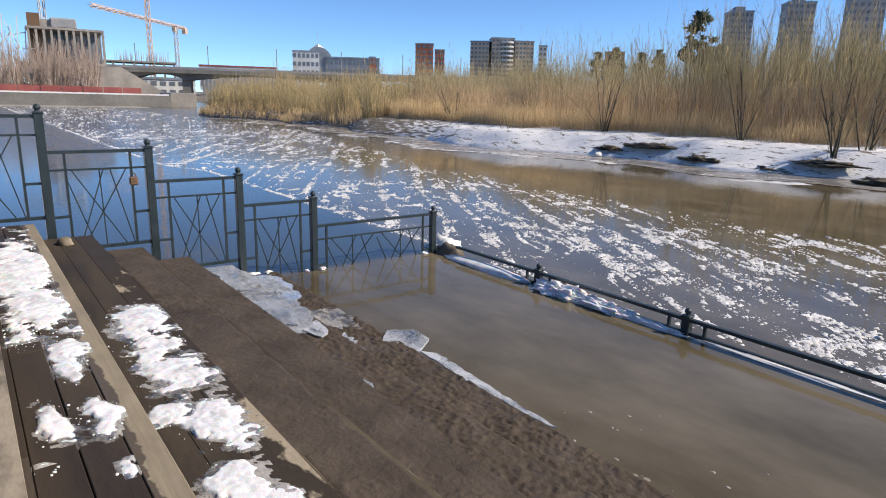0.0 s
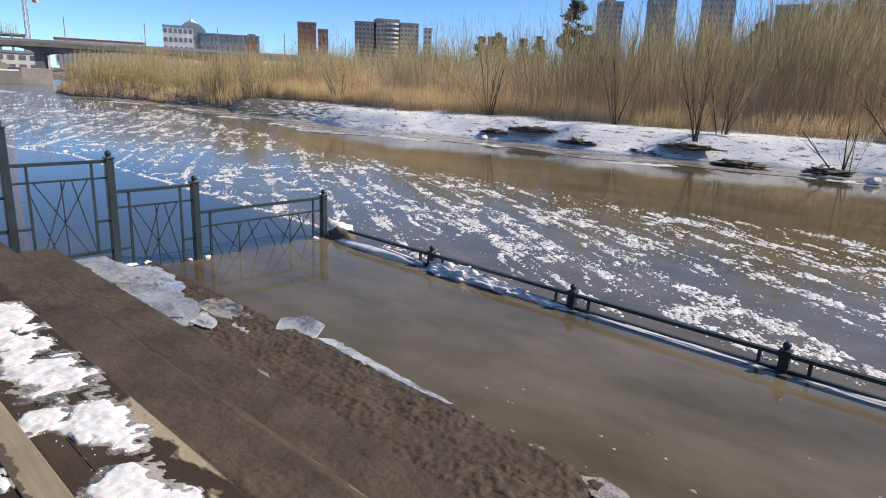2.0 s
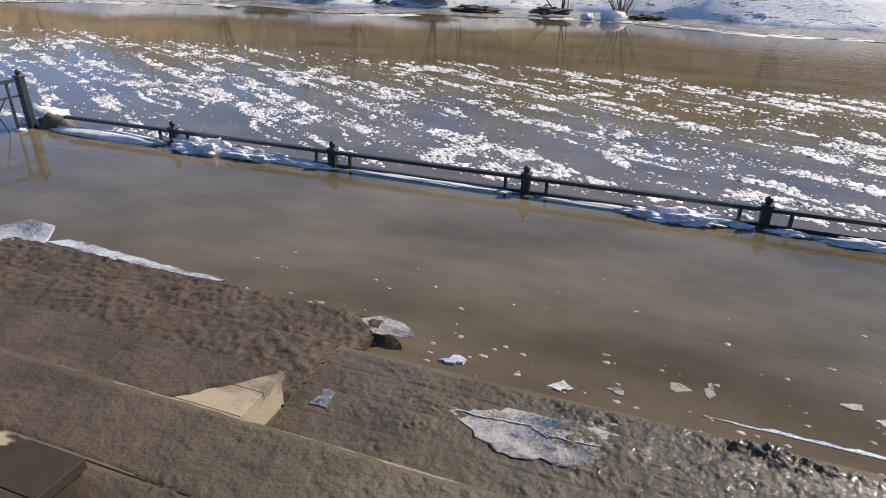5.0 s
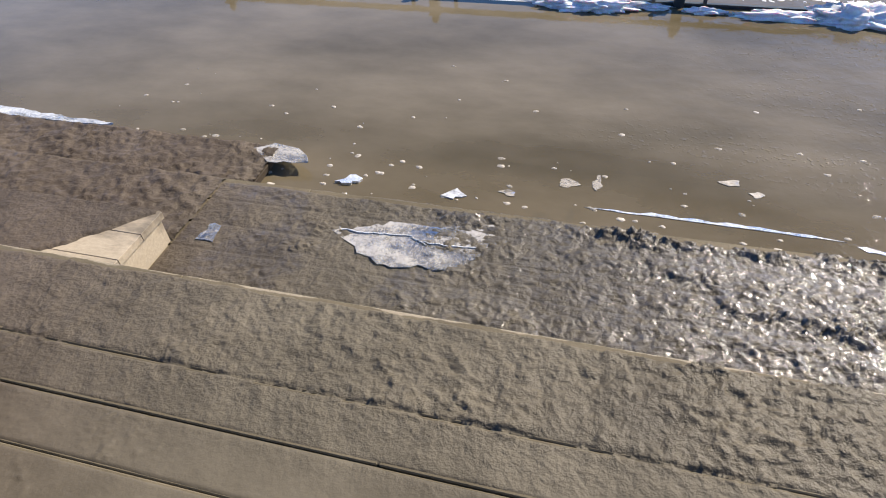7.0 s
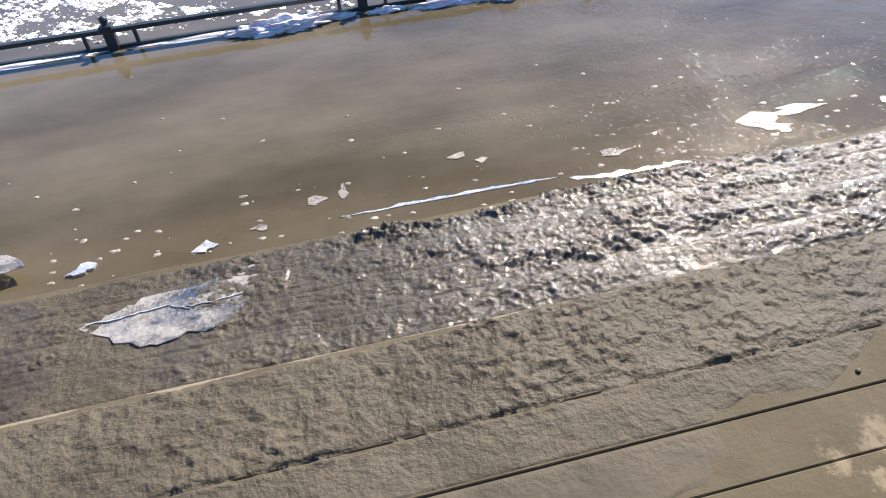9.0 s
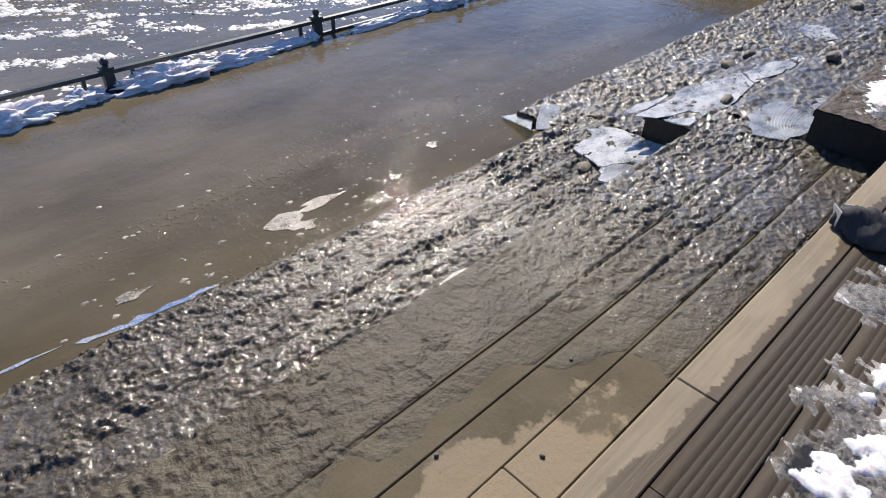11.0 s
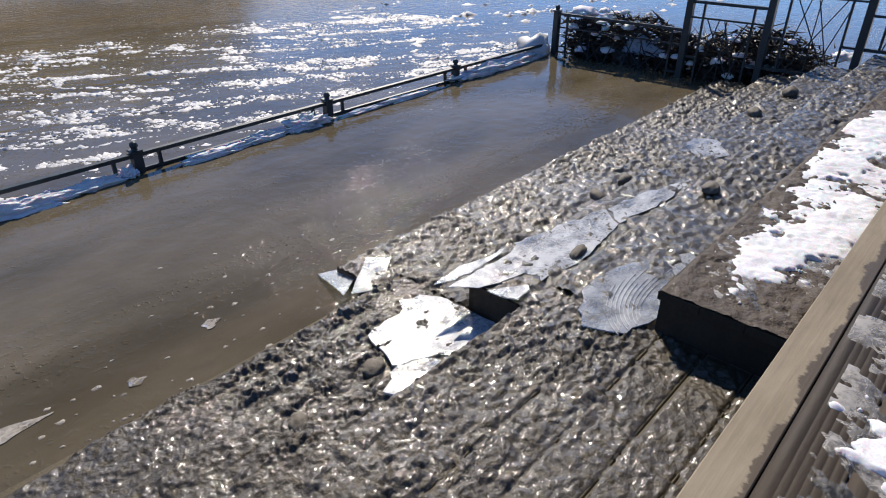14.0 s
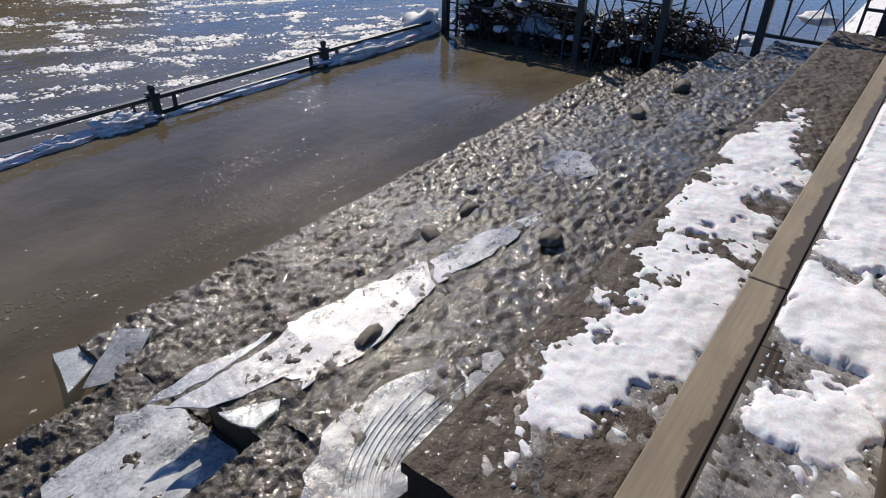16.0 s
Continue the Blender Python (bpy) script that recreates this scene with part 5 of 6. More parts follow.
for x, y, z, h, k, sp, seed in ((-2.2, 22.2, 0.75, 4.6, 7, 0.22, 1), (6.4, 20.3, -0.05, 4.4, 9, 0.34, 2), (-7.5, 24.5, 1.0, 4.8, 7, 0.16, 3), (-15.9, 24.2, 1.0, 4.4, 9, 0.30, 4), (-1.5, 24.0, 1.0, 4.4, 6, 0.2, 9), (-21.5, 21.8, 0.1, 1.9, 7, 0.3, 5), (4.0, 21.0, 0.1, 2.8, 4, 0.4, 6), (12.6, 25.5, 0.9, 5.0, 7, 0.25, 7), (-32, 25.5, 0.9, 3.4, 7, 0.25, 8)):
    shrub(x, y, z, h, k, sp, seed, "leafless many-stemmed willow shrub on the snowy bank")


def overhang(x, y, z, w):
    ob = placed("turf_ledge", blob_mesh("turf_ledge", (w * 1.1, 0.60, 0.15), x, 0.7, 4), M_BARK, smooth=True)
    ob.matrix_basis = pose(x, y - 0.05, z - 0.22, 0, 0, 12 * math.sin(x))
    tagged(ob, "dark undercut ledge of turf and roots", "bank ledge", "ledges on the far bank")


for x, y, z, w in ((-10.9, 22.0, 0.85, 1.1), (-2.3, 21.9, 0.72, 1.0), (-16.0, 22.3, 0.7, 1.0), (-22.5, 22.3, 0.7, 0.9), (-28.0, 22.6, 0.7, 1.2), (-34.5, 22.0, 0.6, 1.5), (7.4, 20.9, 0.25, 0.5), (-4.5, 21.5, 0.35, 0.7), (-13.2, 21.6, 0.6, 0.6), (-18.6, 22.2, 0.8, 0.7), (-7.6, 21.2, 0.5, 0.8), (0.4, 20.6, 0.3, 0.8), (3.6, 20.2, 0.4, 0.6), (-25.4, 22.0, 0.6, 0.8)):
    overhang(x, y, z, w)
for k, (x, y, r) in enumerate(((11.6, 21.6, 0.5), (6.2, 19.7, 0.5), (5.2, 19.4, 0.3), (-12.9, 20.2, 0.25), (13.4, 21.8, 0.35))):
    lump("ice_block", (x, y, 0.1), (r, r * 0.6, r * 0.6), M_SLUSH, "white block of river ice stranded on the bank", "ice", k * 30, k + 60, 0.4, 3, "stranded ice")
gxs = np.linspace(-70, 45, 460)
rows = []
for f in np.linspace(0, 1, 6):
    rows.append(np.stack([gxs, shore(gxs) - (3.3 + 0.35 * np.sin(gxs * 0.9) + 0.4 * np.sin(gxs * 0.23)) * (1 - f) + 0.6 * f, np.full_like(gxs, 0.012)], -1))
M_SHELF = surface("grey_ice", (0.17, 0.155, 0.135), (0.36, 0.34, 0.32), 0.8, (0.12, 0.35), 12, 0.006)
tagged(placed("ice_shelf", raw_mesh("ice_shelf", np.stack(rows, 1).reshape(-1, 3), grid_faces(460, 6)), M_SHELF, smooth=True), "smooth grey shore ice along the far bank", "ice", kind="stuff")


def pine(x, y, z, h, seed):
    """A pine: bent limbs that end in flattish clumps of needles, thin below and rounded above."""
    g = np.random.default_rng(seed)
    ob = empty("pine_tree", (x, y, z), "dark green pine with a ragged rounded crown", "pine", "pines behind the thicket")
    placed("trunk", raw_mesh("trunk", *spikes(np.zeros((1, 3)), np.array([[g.normal(0, 0.02) * h, 0, h * 0.97]]), np.array([h * 0.018]), 7)), M_BARK, ob)
    k = 46
    t = np.sort(0.38 + 0.60 * g.uniform(0, 1, k) ** 1.1)
    a = np.arange(k) * 2.4 + g.normal(0, 0.5, k)
    reach = h * 0.27 * (1.03 - t) ** 0.7 * g.uniform(0.35, 1.25, k)
    c = np.stack([reach * np.cos(a), reach * np.sin(a), t * h + 0.3 * reach], -1)
    foot = np.stack([np.zeros(k), np.zeros(k), t * h - 0.04 * h], -1)
    placed("branchwork", raw_mesh("branchwork", *spikes(foot, c - foot, np.full(k, h * 0.006))), M_BARK, ob)
    m = 34
    cc = np.repeat(c, m, 0)
    r = np.repeat(h * g.uniform(0.04, 0.085, k), m)[:, None]
    u = g.normal(0, 1, (k * m, 3))
    u /= np.linalg.norm(u, axis=1, keepdims=True)
    p = cc + u * r * g.uniform(0.1, 0.85, (k * m, 1)) * np.array([1.15, 1.15, 0.75])
    d = (u * np.array([1, 1, 0.5]) + np.array([0, 0, 0.35])) * r * 0.55
    placed("crown", raw_mesh("crown", *spikes(p, d, np.full(k * m, h * 0.019))), M_NEEDLE, ob)


for k in range(28):
    x = -46.0 if k == 6 else (-66 + 2.3 * k if k < 9 else -24 + 2.8 * (k - 9)) + gen.uniform(-1.0, 1.0)
    y = 82 if k == 6 else 86 + gen.uniform(-8, 12)
    z = float(terrain(np.array([x]), np.array([y]))[0])
    top = 16.4 if k == 6 else 12.0 + gen.uniform(-1.0, 0.8) if k < 9 else z + gen.uniform(5.0, 8.0)
    pine(x, y, z - 0.2, top - z, 100 + k)


# ---- distance: town, bridge, building site ----
M_WHITEWALL = surface("white_cladding", (0.62, 0.62, 0.60), (0.80, 0.80, 0.78), 0.1, (0.6, 0.8), 2, 0.01)
M_BEIGE = surface("beige_brick", (0.42, 0.33, 0.24), (0.56, 0.47, 0.37), 0.1, (0.7, 0.9), 2, 0.01)
M_ORANGE = surface("orange_brick", (0.42, 0.13, 0.07), (0.52, 0.19, 0.11), 0.1, (0.7, 0.9), 2, 0.01)
M_PANEL = surface("grey_panel", (0.24, 0.24, 0.25), (0.36, 0.36, 0.37), 0.1, (0.7, 0.9), 2, 0.01)
M_GLASS = surface("dark_window", (0.14, 0.15, 0.17), (0.20, 0.22, 0.25), 0.2, (0.1, 0.2), 3, 0.005)
M_ROOF = surface("grey_blue_roof", (0.20, 0.24, 0.28), (0.30, 0.34, 0.38), 0.1, (0.4, 0.6), 2, 0.01)
M_GIRDER = surface("bridge_concrete", (0.14, 0.135, 0.125), (0.24, 0.23, 0.21), 0.15, (0.8, 0.9), 2, 0.02)
M_CRANE_Y = surface("crane_orange_paint", (0.64, 0.44, 0.30), (0.74, 0.55, 0.42), 0.5, (0.5, 0.7), 4, 0.005)
M_CRANE_W = surface("crane_white_paint", (0.6, 0.6, 0.6), (0.72, 0.72, 0.72), 0.5, (0.5, 0.7), 4, 0.005)
M_RED = surface("red_roofing", (0.24, 0.05, 0.045), (0.36, 0.10, 0.085), 0.2, (0.5, 0.7), 4, 0.005)
M_RAWCON = surface("raw_concrete", (0.24, 0.22, 0.20), (0.38, 0.35, 0.31), 0.2, (0.8, 0.95), 2, 0.02)
EYE0 = Vector((8.9, -6.7, 0))


def facing(x, y):
    """Turn, in degrees, that sets a front's -y side towards the terrace."""
    d = Vector((x, y, 0)) - EYE0
    return math.degrees(math.atan2(d.y, d.x)) - 90


def house(name, x, y, z, w, d, h, floors, bays, wall, label, roof=M_ROOF, turn=0.0, pane=0.6):
    ob = empty(name, (0, 0, 0), label, "building")
    ob.matrix_basis = pose(x, y, z, 0, 0, facing(x, y) + turn)
    part("wall", boxed(-w / 2, w / 2, -d / 2, d / 2, 0, h), wall, ob)
    part("roof", boxed(-w / 2 - 0.3, w / 2 + 0.3, -d / 2 - 0.3, d / 2 + 0.3, h + 0.005, h + 0.9), roof, ob)
    fh, bw = h / floors, w / bays
    win = mesh_of("window", boxed(-bw * pane / 2, bw * pane / 2, -0.12, 0.12, -fh * 0.24, fh * 0.24))
    side = mesh_of("window", boxed(-0.12, 0.12, -bw * pane / 2, bw * pane / 2, -fh * 0.24, fh * 0.24))
    for i in range(floors):
        for j in range(bays):
            placed("window", win, M_GLASS, ob).location = (-w / 2 + bw * (j + 0.5), -d / 2 - 0.02, fh * (i + 0.55))
        for j in range(int(d / bw)):
            for sx_ in (-1, 1):
                placed("window", side, M_GLASS, ob).location = (sx_ * (w / 2 + 0.02), -d / 2 + bw * (j + 0.5), fh * (i + 0.55))
    return ob


for x, y, w, top in ((-184.8, 343, 15, 53.5), (-159.6, 356, 17, 57), (-132, 367.5, 19, 60)):
    t = house("tower_block", x, y, 4, w * 0.8, 11, top - 4, 16, 5, M_PANEL, "grey panel tower block beyond the thicket", turn=18)
    part("lift_house", boxed(-3, 2, -3, 3, top - 3.1, top - 0.8), M_PANEL, t)
house("apartment_block", -98, 385, 4, 17, 12, 48, 15, 5, M_PANEL, "pale apartment block far behind the hill", M_ROOF)
b = house("apartment_building", -361.9, 328.6, 6, 17, 16, 43, 14, 6, M_BEIGE, "beige apartment building with rounded balconies", turn=8)
for i in range(13):
    bm = bmesh.new()
    bmesh.ops.create_cone(bm, segments=20, radius1=5, radius2=5, depth=1.1, cap_ends=True, matrix=Matrix.Translation((3, -8, 3.2 * i + 2)))
    part("balcony", bm, M_WHITEWALL, b)
house("apartment_wing", -372.5, 316.9, 6, 14, 15, 40.5, 13, 5, M_BEIGE, "beige wing of the apartment building", turn=-6)
house("apartment_wing", -351.3, 340.3, 6, 14, 15, 41, 13, 5, M_BEIGE, "beige wing of the apartment building", turn=12)
house("brick_house", -390.5, 277.1, 6, 13, 14, 37, 10, 3, M_ORANGE, "orange brick house far across the river")
house("brick_house", -383.8, 286.4, 6, 7, 12, 33, 9, 2, M_ORANGE, "orange brick house far across the river")
house("brick_house", -300, 385, 6, 14, 12, 34, 9, 3, M_ORANGE, "orange brick house far across the river")
house("brick_house", -340.3, 351.0, 6, 6, 12, 38, 10, 2, M_WHITEWALL, "narrow pale house far across the river")
civic = house("civic_building", -443, 206, 6, 19, 20, 29.5, 5, 6, M_WHITEWALL, "white civic building with a grey-blue dome")
bm = bmesh.new()
bmesh.ops.create_cone(bm, segments=24, radius1=10, radius2=10, depth=18, cap_ends=True, matrix=Matrix.Translation((9, 2, 23.5)) @ Euler((radians(90), 0, 0)).to_matrix().to_4x4())
part("barrel_roof", bm, M_ROOF, civic)
bm = bmesh.new()
bmesh.ops.create_cone(bm, segments=4, radius1=5, radius2=0.2, depth=3.4, cap_ends=True, matrix=Matrix.Translation((9, 0, 34.5)))
bar(bm, (9, 0, 35), (9, 0, 44), 0.3)
part("spire", bm, M_WHITEWALL, civic)
house("civic_wing", -428, 237, 6, 40, 18, 26, 4, 12, M_ROOF, "grey civic wing with long window rows")
house("civic_wing", -420.5, 250, 6, 5, 18, 27, 4, 2, M_ORANGE, "small brick end of the civic wing")
house("market_hall", -386, 134, 6, 44, 18, 13.5, 2, 12, M_WHITEWALL, "long white hall with a red roof edge", M_RED)
screen = empty("ribbed_wall", (0, 0, 0), "white ribbed wall behind the bridge", "wall")
screen.matrix_basis = pose(-300, 108, 4, 0, 0, facing(-300, 108))
part("wall", boxed(-21, 21, -0.5, 0.5, 0, 8.3), M_WHITEWALL, screen)
rib = mesh_of("rib", boxed(-0.35, 0.35, -0.9, -0.5, 0, 8.2))
for k in range(24):
    placed("rib", rib, M_PANEL, screen).location = (-20.4 + 1.77 * k, 0, 0)

# bridge
A, B = Vector((-258, 14, 0)), Vector((-196, 178, 0))
bridge = empty("road_bridge", (0, 0, 0), "grey concrete girder bridge on low piers", "bridge")
L = (B - A).length
bridge.matrix_basis = Matrix.Translation(A) @ Matrix.Rotation(math.atan2((B - A).y, (B - A).x), 4, 'Z')
part("deck", boxed(0, L, -7, 7, 10.2, 11.6), M_GIRDER, bridge)
for xa, xb in ((34, 52), (52, 108), (108, 164)):
    bm = bmesh.new()
    m = 14
    rings = []
    for k in range(m + 1):
        u = k / m
        low, x = 7.7 + 2.3 * (1 - (2 * u - 1) ** 2), xa + (xb - xa) * u
        rings.append([bm.verts.new(c) for c in ((x, -5.5, 10.19), (x, -5.5, low), (x, 5.5, low), (x, 5.5, 10.19))])
    for p, q in zip(rings, rings[1:]):
        for i in range(3):
            bm.faces.new([p[i], p[i + 1], q[i + 1], q[i]])
    part("girder", bm, M_GIRDER, bridge)
for x in (34, 52, 108, 164):
    part("pier", boxed(x - 1.4, x + 1.4, -5, 5, -1, 8.4), M_GIRDER, bridge)
part("parapet", boxed(0, L, -7, -6.7, 11.605, 12.4), M_PANEL, bridge)
lamp = mesh_of("lamp_post", built(bar, (0, 0, 11.6), (0, 0, 20), 0.25))
for k in range(7):
    placed("lamp_post", lamp, M_PANEL, bridge).location = (12 + 24 * k, -6.3, 0)

# west bank: quay wall, slope, building site, cranes
quay = part("wall_quay", boxed(-150, -140, -120, 31, -1, 2.4), M_GIRDER)
tagged(quay, "dark stone quay wall topped with snow", "wall", kind="structure")
apron = part("wall_apron", boxed(-150, -141, 31.2, 36.8, -1, 3.1, 0.1), M_RAWCON)
tagged(apron, "low pale concrete wall at the quay's end", "wall", kind="structure")
house("pavilion", -272, 62, 2, 24, 8, 6.5, 2, 7, M_WHITEWALL, "low white pavilion under the bridge")
cap = part("trim_quay_snow", boxed(-149.8, -140.2, -120, 30.8, 2.405, 2.7), M_SNOW)
tagged(cap, "snow lying on the quay wall", "snow", kind="structure")
beach = part("ground_shingle", boxed(-141, -128, -120, 24, -1, 0.06), M_RAWCON)
tagged(beach, "low grey shingle under the quay wall", "ground", kind="structure")
redf = empty("site_fence", (0, 0, 0), "long red mesh fence round the building site", "fence")
for k in range(32):
    y = -100 + 4 * k
    part("panel", boxed(-153, -152.9, y + 0.1, y + 3.9, 2.2, 4.0), M_RED, redf)
slope = empty("paved_slope", (-225, 44, 0), "pale concrete embankment under the bridge end", "embankment")
bm = bmesh.new()
vs = [bm.verts.new(c) for c in ((0, -14, 0), (0, 12, 0), (0, -12, 11), (0, -6, 11), (-14, -14, 0), (-14, 12, 0), (-14, -12, 11), (-14, -6, 11))]
for q in ((0, 1, 3, 2), (4, 6, 7, 5), (1, 5, 7, 3), (2, 3, 7, 6), (0, 2, 6, 4)):
    bm.faces.new([vs[i] for i in q])
part("slab", bm, M_RAWCON, slope)
site = empty("concrete_skeleton", (0, 0, 0), "unfinished concrete building skeleton with rows of columns", "building site")
site.matrix_basis = pose(-246, 19, 2, 0, 0, facing(-246, 19))
for i, z in ((0, 9.5), (1, 20.3)):
    part("slab", boxed(-4.5, 17.5, -8, 8, z, z + 0.7), M_RAWCON, site)
for j in range(11):
    for yy in (-7.5, 7.5):
        part("column", boxed(-4.2 + 2.1 * j, -3.5 + 2.1 * j, yy - 0.35, yy + 0.35, 0, 20.25), M_RAWCON, site)
part("core", boxed(-4, -0.5, -3, 4, 0, 25.5), M_RUST, site)
part("stair_core", boxed(-0.4, 2.6, -2, 3, 0, 23.8), M_RAWCON, site)
part("formwork", boxed(2.3, 10, -3, 4, 21.05, 24.5, 0.5), M_PANEL, site)
# added dark sheet that stands in for the shade between the columns
part("shade_backing", boxed(-4, 17, 3, 3.2, 0, 20.2), M_GLASS, site)
for k in range(6):
    bm = bmesh.new()
    bar(bm, (-16 + 2 * k, -7, 0), (-14.5 + 2 * k, -7, 24 - k % 2 * 3), 0.3)
    bar(bm, (-16 + 2 * k, -6.6, 22 - k % 3 * 4), (-12.5 + 2 * k, -6.6, 19 - k % 2 * 5), 0.3)
    part("scaffold_pole", bm, M_CRANE_W, site)
site2 = empty("concrete_skeleton", (0, 0, 0), "low concrete shell bristling with steel rods", "building site")
site2.matrix_basis = pose(-288, 57, 2, 0, 0, facing(-288, 57))
for i in range(4):
    part("slab", boxed(-14, 14, -8, 8, 3.4 * i + 3, 3.4 * i + 3.6), M_RAWCON, site2)
for j in range(8):
    part("column", boxed(-13.8 + 3.8 * j, -13.0 + 3.8 * j, -7.8, -7, 0, 13.2), M_RAWCON, site2)
g = np.random.default_rng(3)
p = np.stack([g.uniform(-9, 12, 160), g.uniform(-7, 7, 160), np.full(160, 13.8)], -1)
rod = raw_mesh("rod", *spikes(np.zeros((1, 3)), np.array([[0, 0, 5.0]]), np.array([0.14])))
for q in p[:70]:
    placed("rod", rod, M_PANEL, site2).location = q


def crane(x, y, z, h, jib, back, turn, mast_mat, jib_mat, label):
    ob = empty("tower_crane", (x, y, z), label, "crane", "tower cranes")
    ob.matrix_basis = pose(x, y, z, 0, 0, turn)

    def truss(bm, p, q, w, bays):
        p, q = Vector(p), Vector(q)
        d = (q - p).normalized()
        a = d.orthogonal().normalized()
        b_ = d.cross(a)
        cs = [a * w + b_ * w, a * w - b_ * w, -a * w - b_ * w, -a * w + b_ * w]
        for c in cs:
            bar(bm, p + c, q + c, 0.28)
        for k in range(bays):
            u, v = p.lerp(q, k / bays), p.lerp(q, (k + 1) / bays)
            for m in range(4):
                bar(bm, u + cs[m], v + cs[(m + 1) % 4], 0.16)
    bm = bmesh.new()
    truss(bm, (0, 0, 0), (0, 0, h), 0.8, int(h / 3))
    part("mast", bm, mast_mat, ob)
    bm = bmesh.new()
    truss(bm, (0, 0, h - 1), (jib, 0, h - 1), 0.6, 14)
    part("jib", bm, jib_mat, ob)
    bm = bmesh.new()
    truss(bm, (0, 0, h - 1), (-back, 0, h - 1), 0.6, 5)
    box(bm, -back, -back + 3, -1, 1, h - 4, h - 1)
    part("counter_jib", bm, jib_mat, ob)
    part("cabin", boxed(0.9, 2.6, -0.9, 0.9, h - 4, h - 1.8), jib_mat, ob)


crane(-332, 72, 2, 80, 30, 12, 100, M_CRANE_Y, M_CRANE_Y, "tall orange tower crane over the building site")
crane(-377.5, 96.5, 2, 39, 80, 13, -40, M_CRANE_W, M_CRANE_Y, "white tower crane with an orange jib")
crane(-269.6, 22, 2, 37.5, 15, 8, -120, M_CRANE_W, M_CRANE_W, "white crane above the concrete skeleton")

gx_ = gen.uniform(-205, -158, 420)
gy_ = -7 + gen.uniform(-0.08, 0.160, 420) * (8.9 - gx_)
M_GREYTWIG = twig_material("grey_brown_twigs", [(0.0, (0.16, 0.12, 0.10)), (1.0, (0.34, 0.27, 0.23))])
tagged(placed("bare_trees", thicket_mesh("bare_trees", np.stack([gx_, gy_, np.full(420, 2.2)], -1), gen.uniform(8, 14.5, 420), 6, 0.16, 0.085, 6, gen), M_GREYTWIG), "bare grey-brown trees below the building site", "trees", kind="stuff")

# ---- flood debris behind the east fence ----
gd = np.random.default_rng(21)
n = 4200
p = np.stack([22.62 + gd.exponential(0.35, n), gd.uniform(-4.4, -0.2, n), np.zeros(n)], -1)
top = 0.78 - 0.35 * np.clip(p[:, 0] - 22.6, 0, 1.5) + 0.12 * np.sin(p[:, 1] * 3)
p[:, 2] = gd.uniform(-0.1, 1, n) * top
d = gd.normal(0, 1, (n, 3)) * np.array([0.06, 0.15, 0.07])
tagged(placed("flood_debris", raw_mesh("flood_debris", *spikes(p, d, gd.uniform(0.008, 0.03, n))), M_DEBRIS), "dark wet branches and litter jammed against the fence", "debris", kind="stuff")
for k in range(9):
    lump("debris_clump", (22.85 + gd.uniform(0, 0.35), -0.5 - 0.45 * k, 0.0), (0.26, 0.24, gd.uniform(0.25, 0.55)), M_DEBRIS, "dark clump of flood litter behind the fence", "debris", 40 * k, 70 + k, 0.7, 4, "flood litter behind the fence")
lump("plastic_sheet", (22.66, -1.75, 0.30), (0.05, 0.28, 0.20), M_TARP, "crumpled pale blue plastic sheet caught on the fence", "litter", 0, 77, 0.5, 4)
gs = np.random.default_rng(8)
for k in range(60):
    y = gs.uniform(-4.4, -0.2)
    z = gs.uniform(0.1, 0.85)
    r = gs.choice([0.02, 0.03, 0.05, 0.09]) * gs.uniform(0.7, 1.2)
    lump("snow_clump", (22.57 + 0.08 * gs.uniform(0, 1), y, z), (r, r * 1.5, r * 0.7), M_SNOW, "clump of snow caught in the flood debris", "snow", 30 * k, k * 1.3, 0.5, 2, "snow in the flood debris")
for k, (y, z, r) in enumerate(((-0.5, 0.72, 0.22), (-1.0, 0.70, 0.16), (-2.75, 0.25, 0.14), (-3.5, 0.3, 0.16), (-4.6, 0.55, 0.15), (-5.3, 0.9, 0.18))):
    lump("snow_mound", (22.85 + 0.1 * k % 0.3, y, z), (r, r * 1.2, r * 0.5), M_SNOW, "snow lying on the flood debris", "snow", k * 25, k + 80, 0.5, 3, "snow behind the fence")

# ---- a dark bundle on the edge beam ----
M_CLOTH = surface("dark_grey_cloth", (0.014, 0.015, 0.020), (0.040, 0.041, 0.050), 30, (0.7, 0.95), 400, 0.001)
M_LINING = surface("pale_lining", (0.50, 0.46, 0.42), (0.68, 0.64, 0.60), 40, (0.4, 0.6), 300, 0.0006)


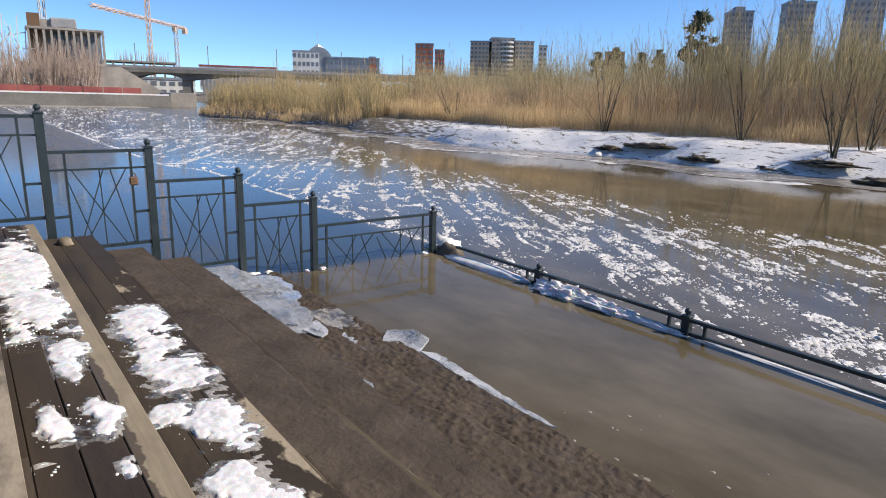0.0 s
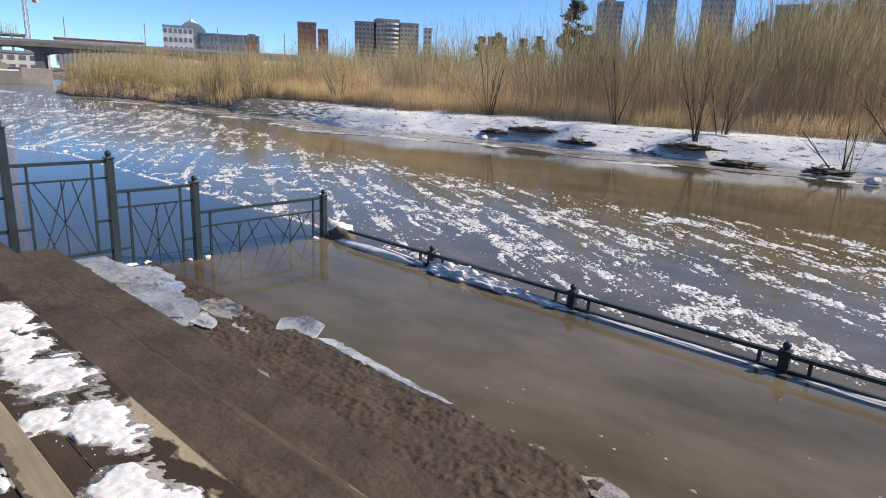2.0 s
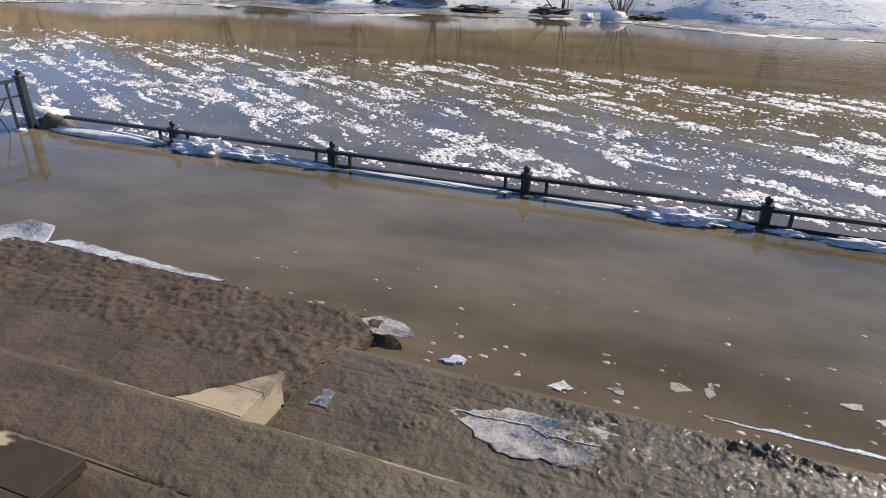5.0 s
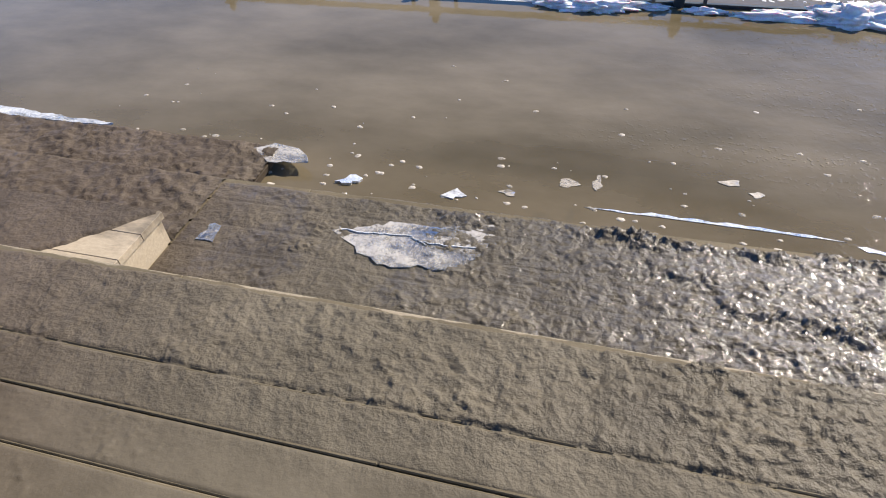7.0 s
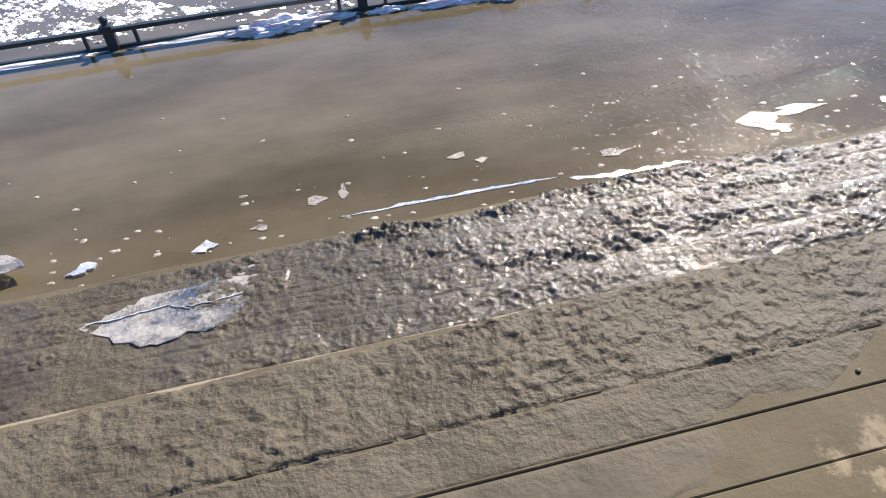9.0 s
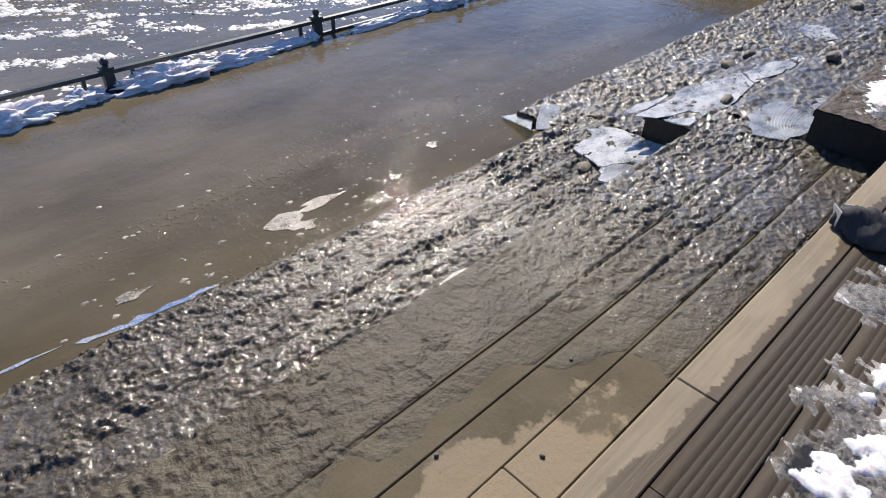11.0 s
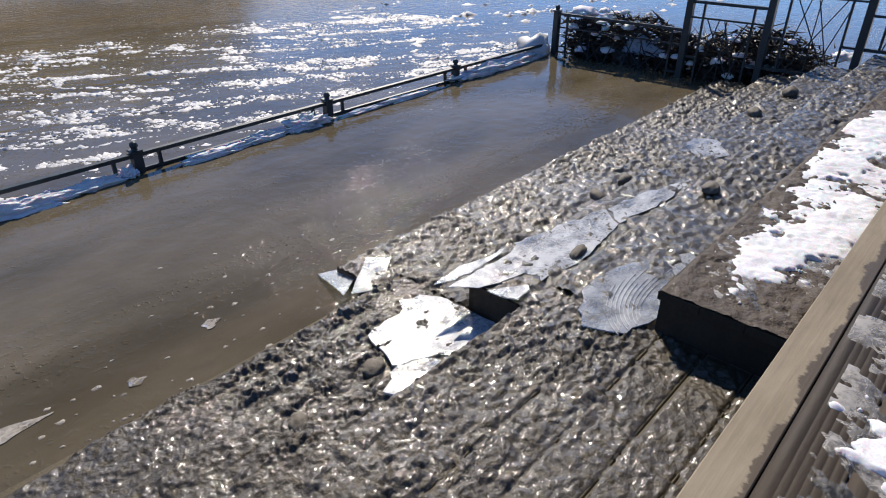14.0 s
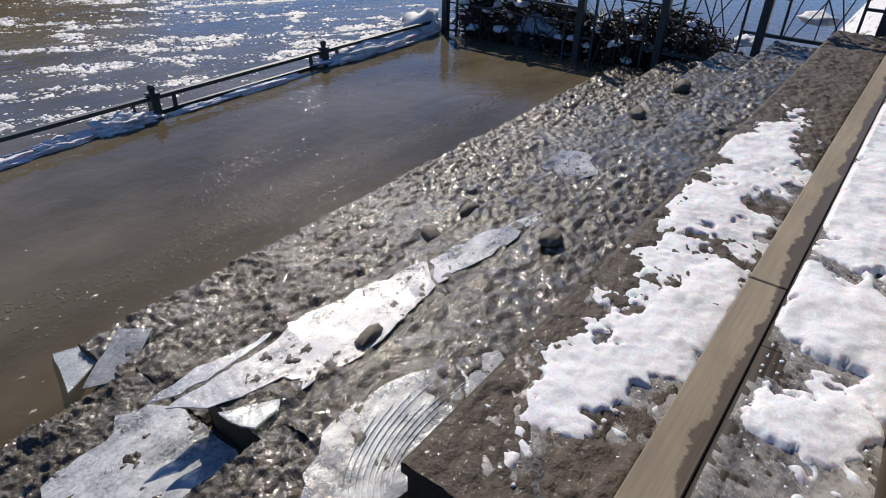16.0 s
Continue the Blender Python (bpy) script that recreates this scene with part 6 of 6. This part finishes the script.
def lofted(rings, close_start=True, close_end=True):
    """A skin over equal rings of points."""
    bm = bmesh.new()
    vs = [[bm.verts.new(c) for c in ring] for ring in rings]
    n = len(vs[0])
    for a, b in zip(vs, vs[1:]):
        for i in range(n):
            bm.faces.new((a[i], a[(i + 1) % n], b[(i + 1) % n], b[i]))
    if close_start:
        bm.faces.new(vs[0])
    if close_end:
        bm.faces.new(vs[-1])
    bmesh.ops.recalc_face_normals(bm, faces=bm.faces)
    return bm


def rag_bundle(at, turn):
    ob = empty("rag_bundle", (0, 0, 0), "crumpled dark grey bundle with pale torn end on the beam", "litter")
    ob.matrix_basis = pose(*at, 0, 0, turn)
    # the torn end at u = 0 on +y, the blunt end at u = 1
    rings = []
    for k in range(25):
        u = k / 24
        w = (0.034 + 0.040 * math.sin(math.pi * (0.1 + 0.62 * u))) * min(1.0, 0.5 + 3.5 * (1 - u))
        hgt = (0.045 + 0.070 * math.sin(math.pi * min(1, 0.15 + 0.62 * u))) * min(1.0, 0.45 + 3.0 * (1 - u))
        ring = []
        for i in range(28):
            a = 2 * math.pi * i / 28
            fold = 1 + 0.10 * math.sin(3 * a + 7 * u) + 0.06 * math.sin(7 * a - 17 * u) + 0.04 * math.sin(11 * a + 31 * u)
            up = math.sin(a)
            ring.append((w * math.cos(a) * fold, 0.115 - 0.235 * u, 0.008 + (hgt * up * fold if up > 0 else 0.006 * up)))
        rings.append(ring)
    part("cloth", lofted(rings), M_CLOTH, ob, smooth=True)
    for side, reach in ((-1, 0.045), (1, 0.030)):
        flap = []
        for k in range(6):
            f = k / 5
            y = 0.080 + reach * 1.4 * f
            mid, half = side * (0.056 - 0.040 * f), 0.038 * (1 - 0.85 * f)
            z = 0.045 + 0.030 * f
            flap.append([(mid - 0.002, y, z - half), (mid + 0.002, y, z - half), (mid + 0.004, y, z + half), (mid, y, z + half)])
        part("flap", lofted(flap), M_LINING, ob, "pale torn flap")
    return ob


rag_bundle((13.385, -6.315, T4 + 0.004), -18)
lump("snow_clump", (13.37, -6.455, T4 + 0.012), (0.05, 0.035, 0.05), M_SNOW, "clump of snow against the dark bundle", "snow", 20, 141, 0.5, 3)
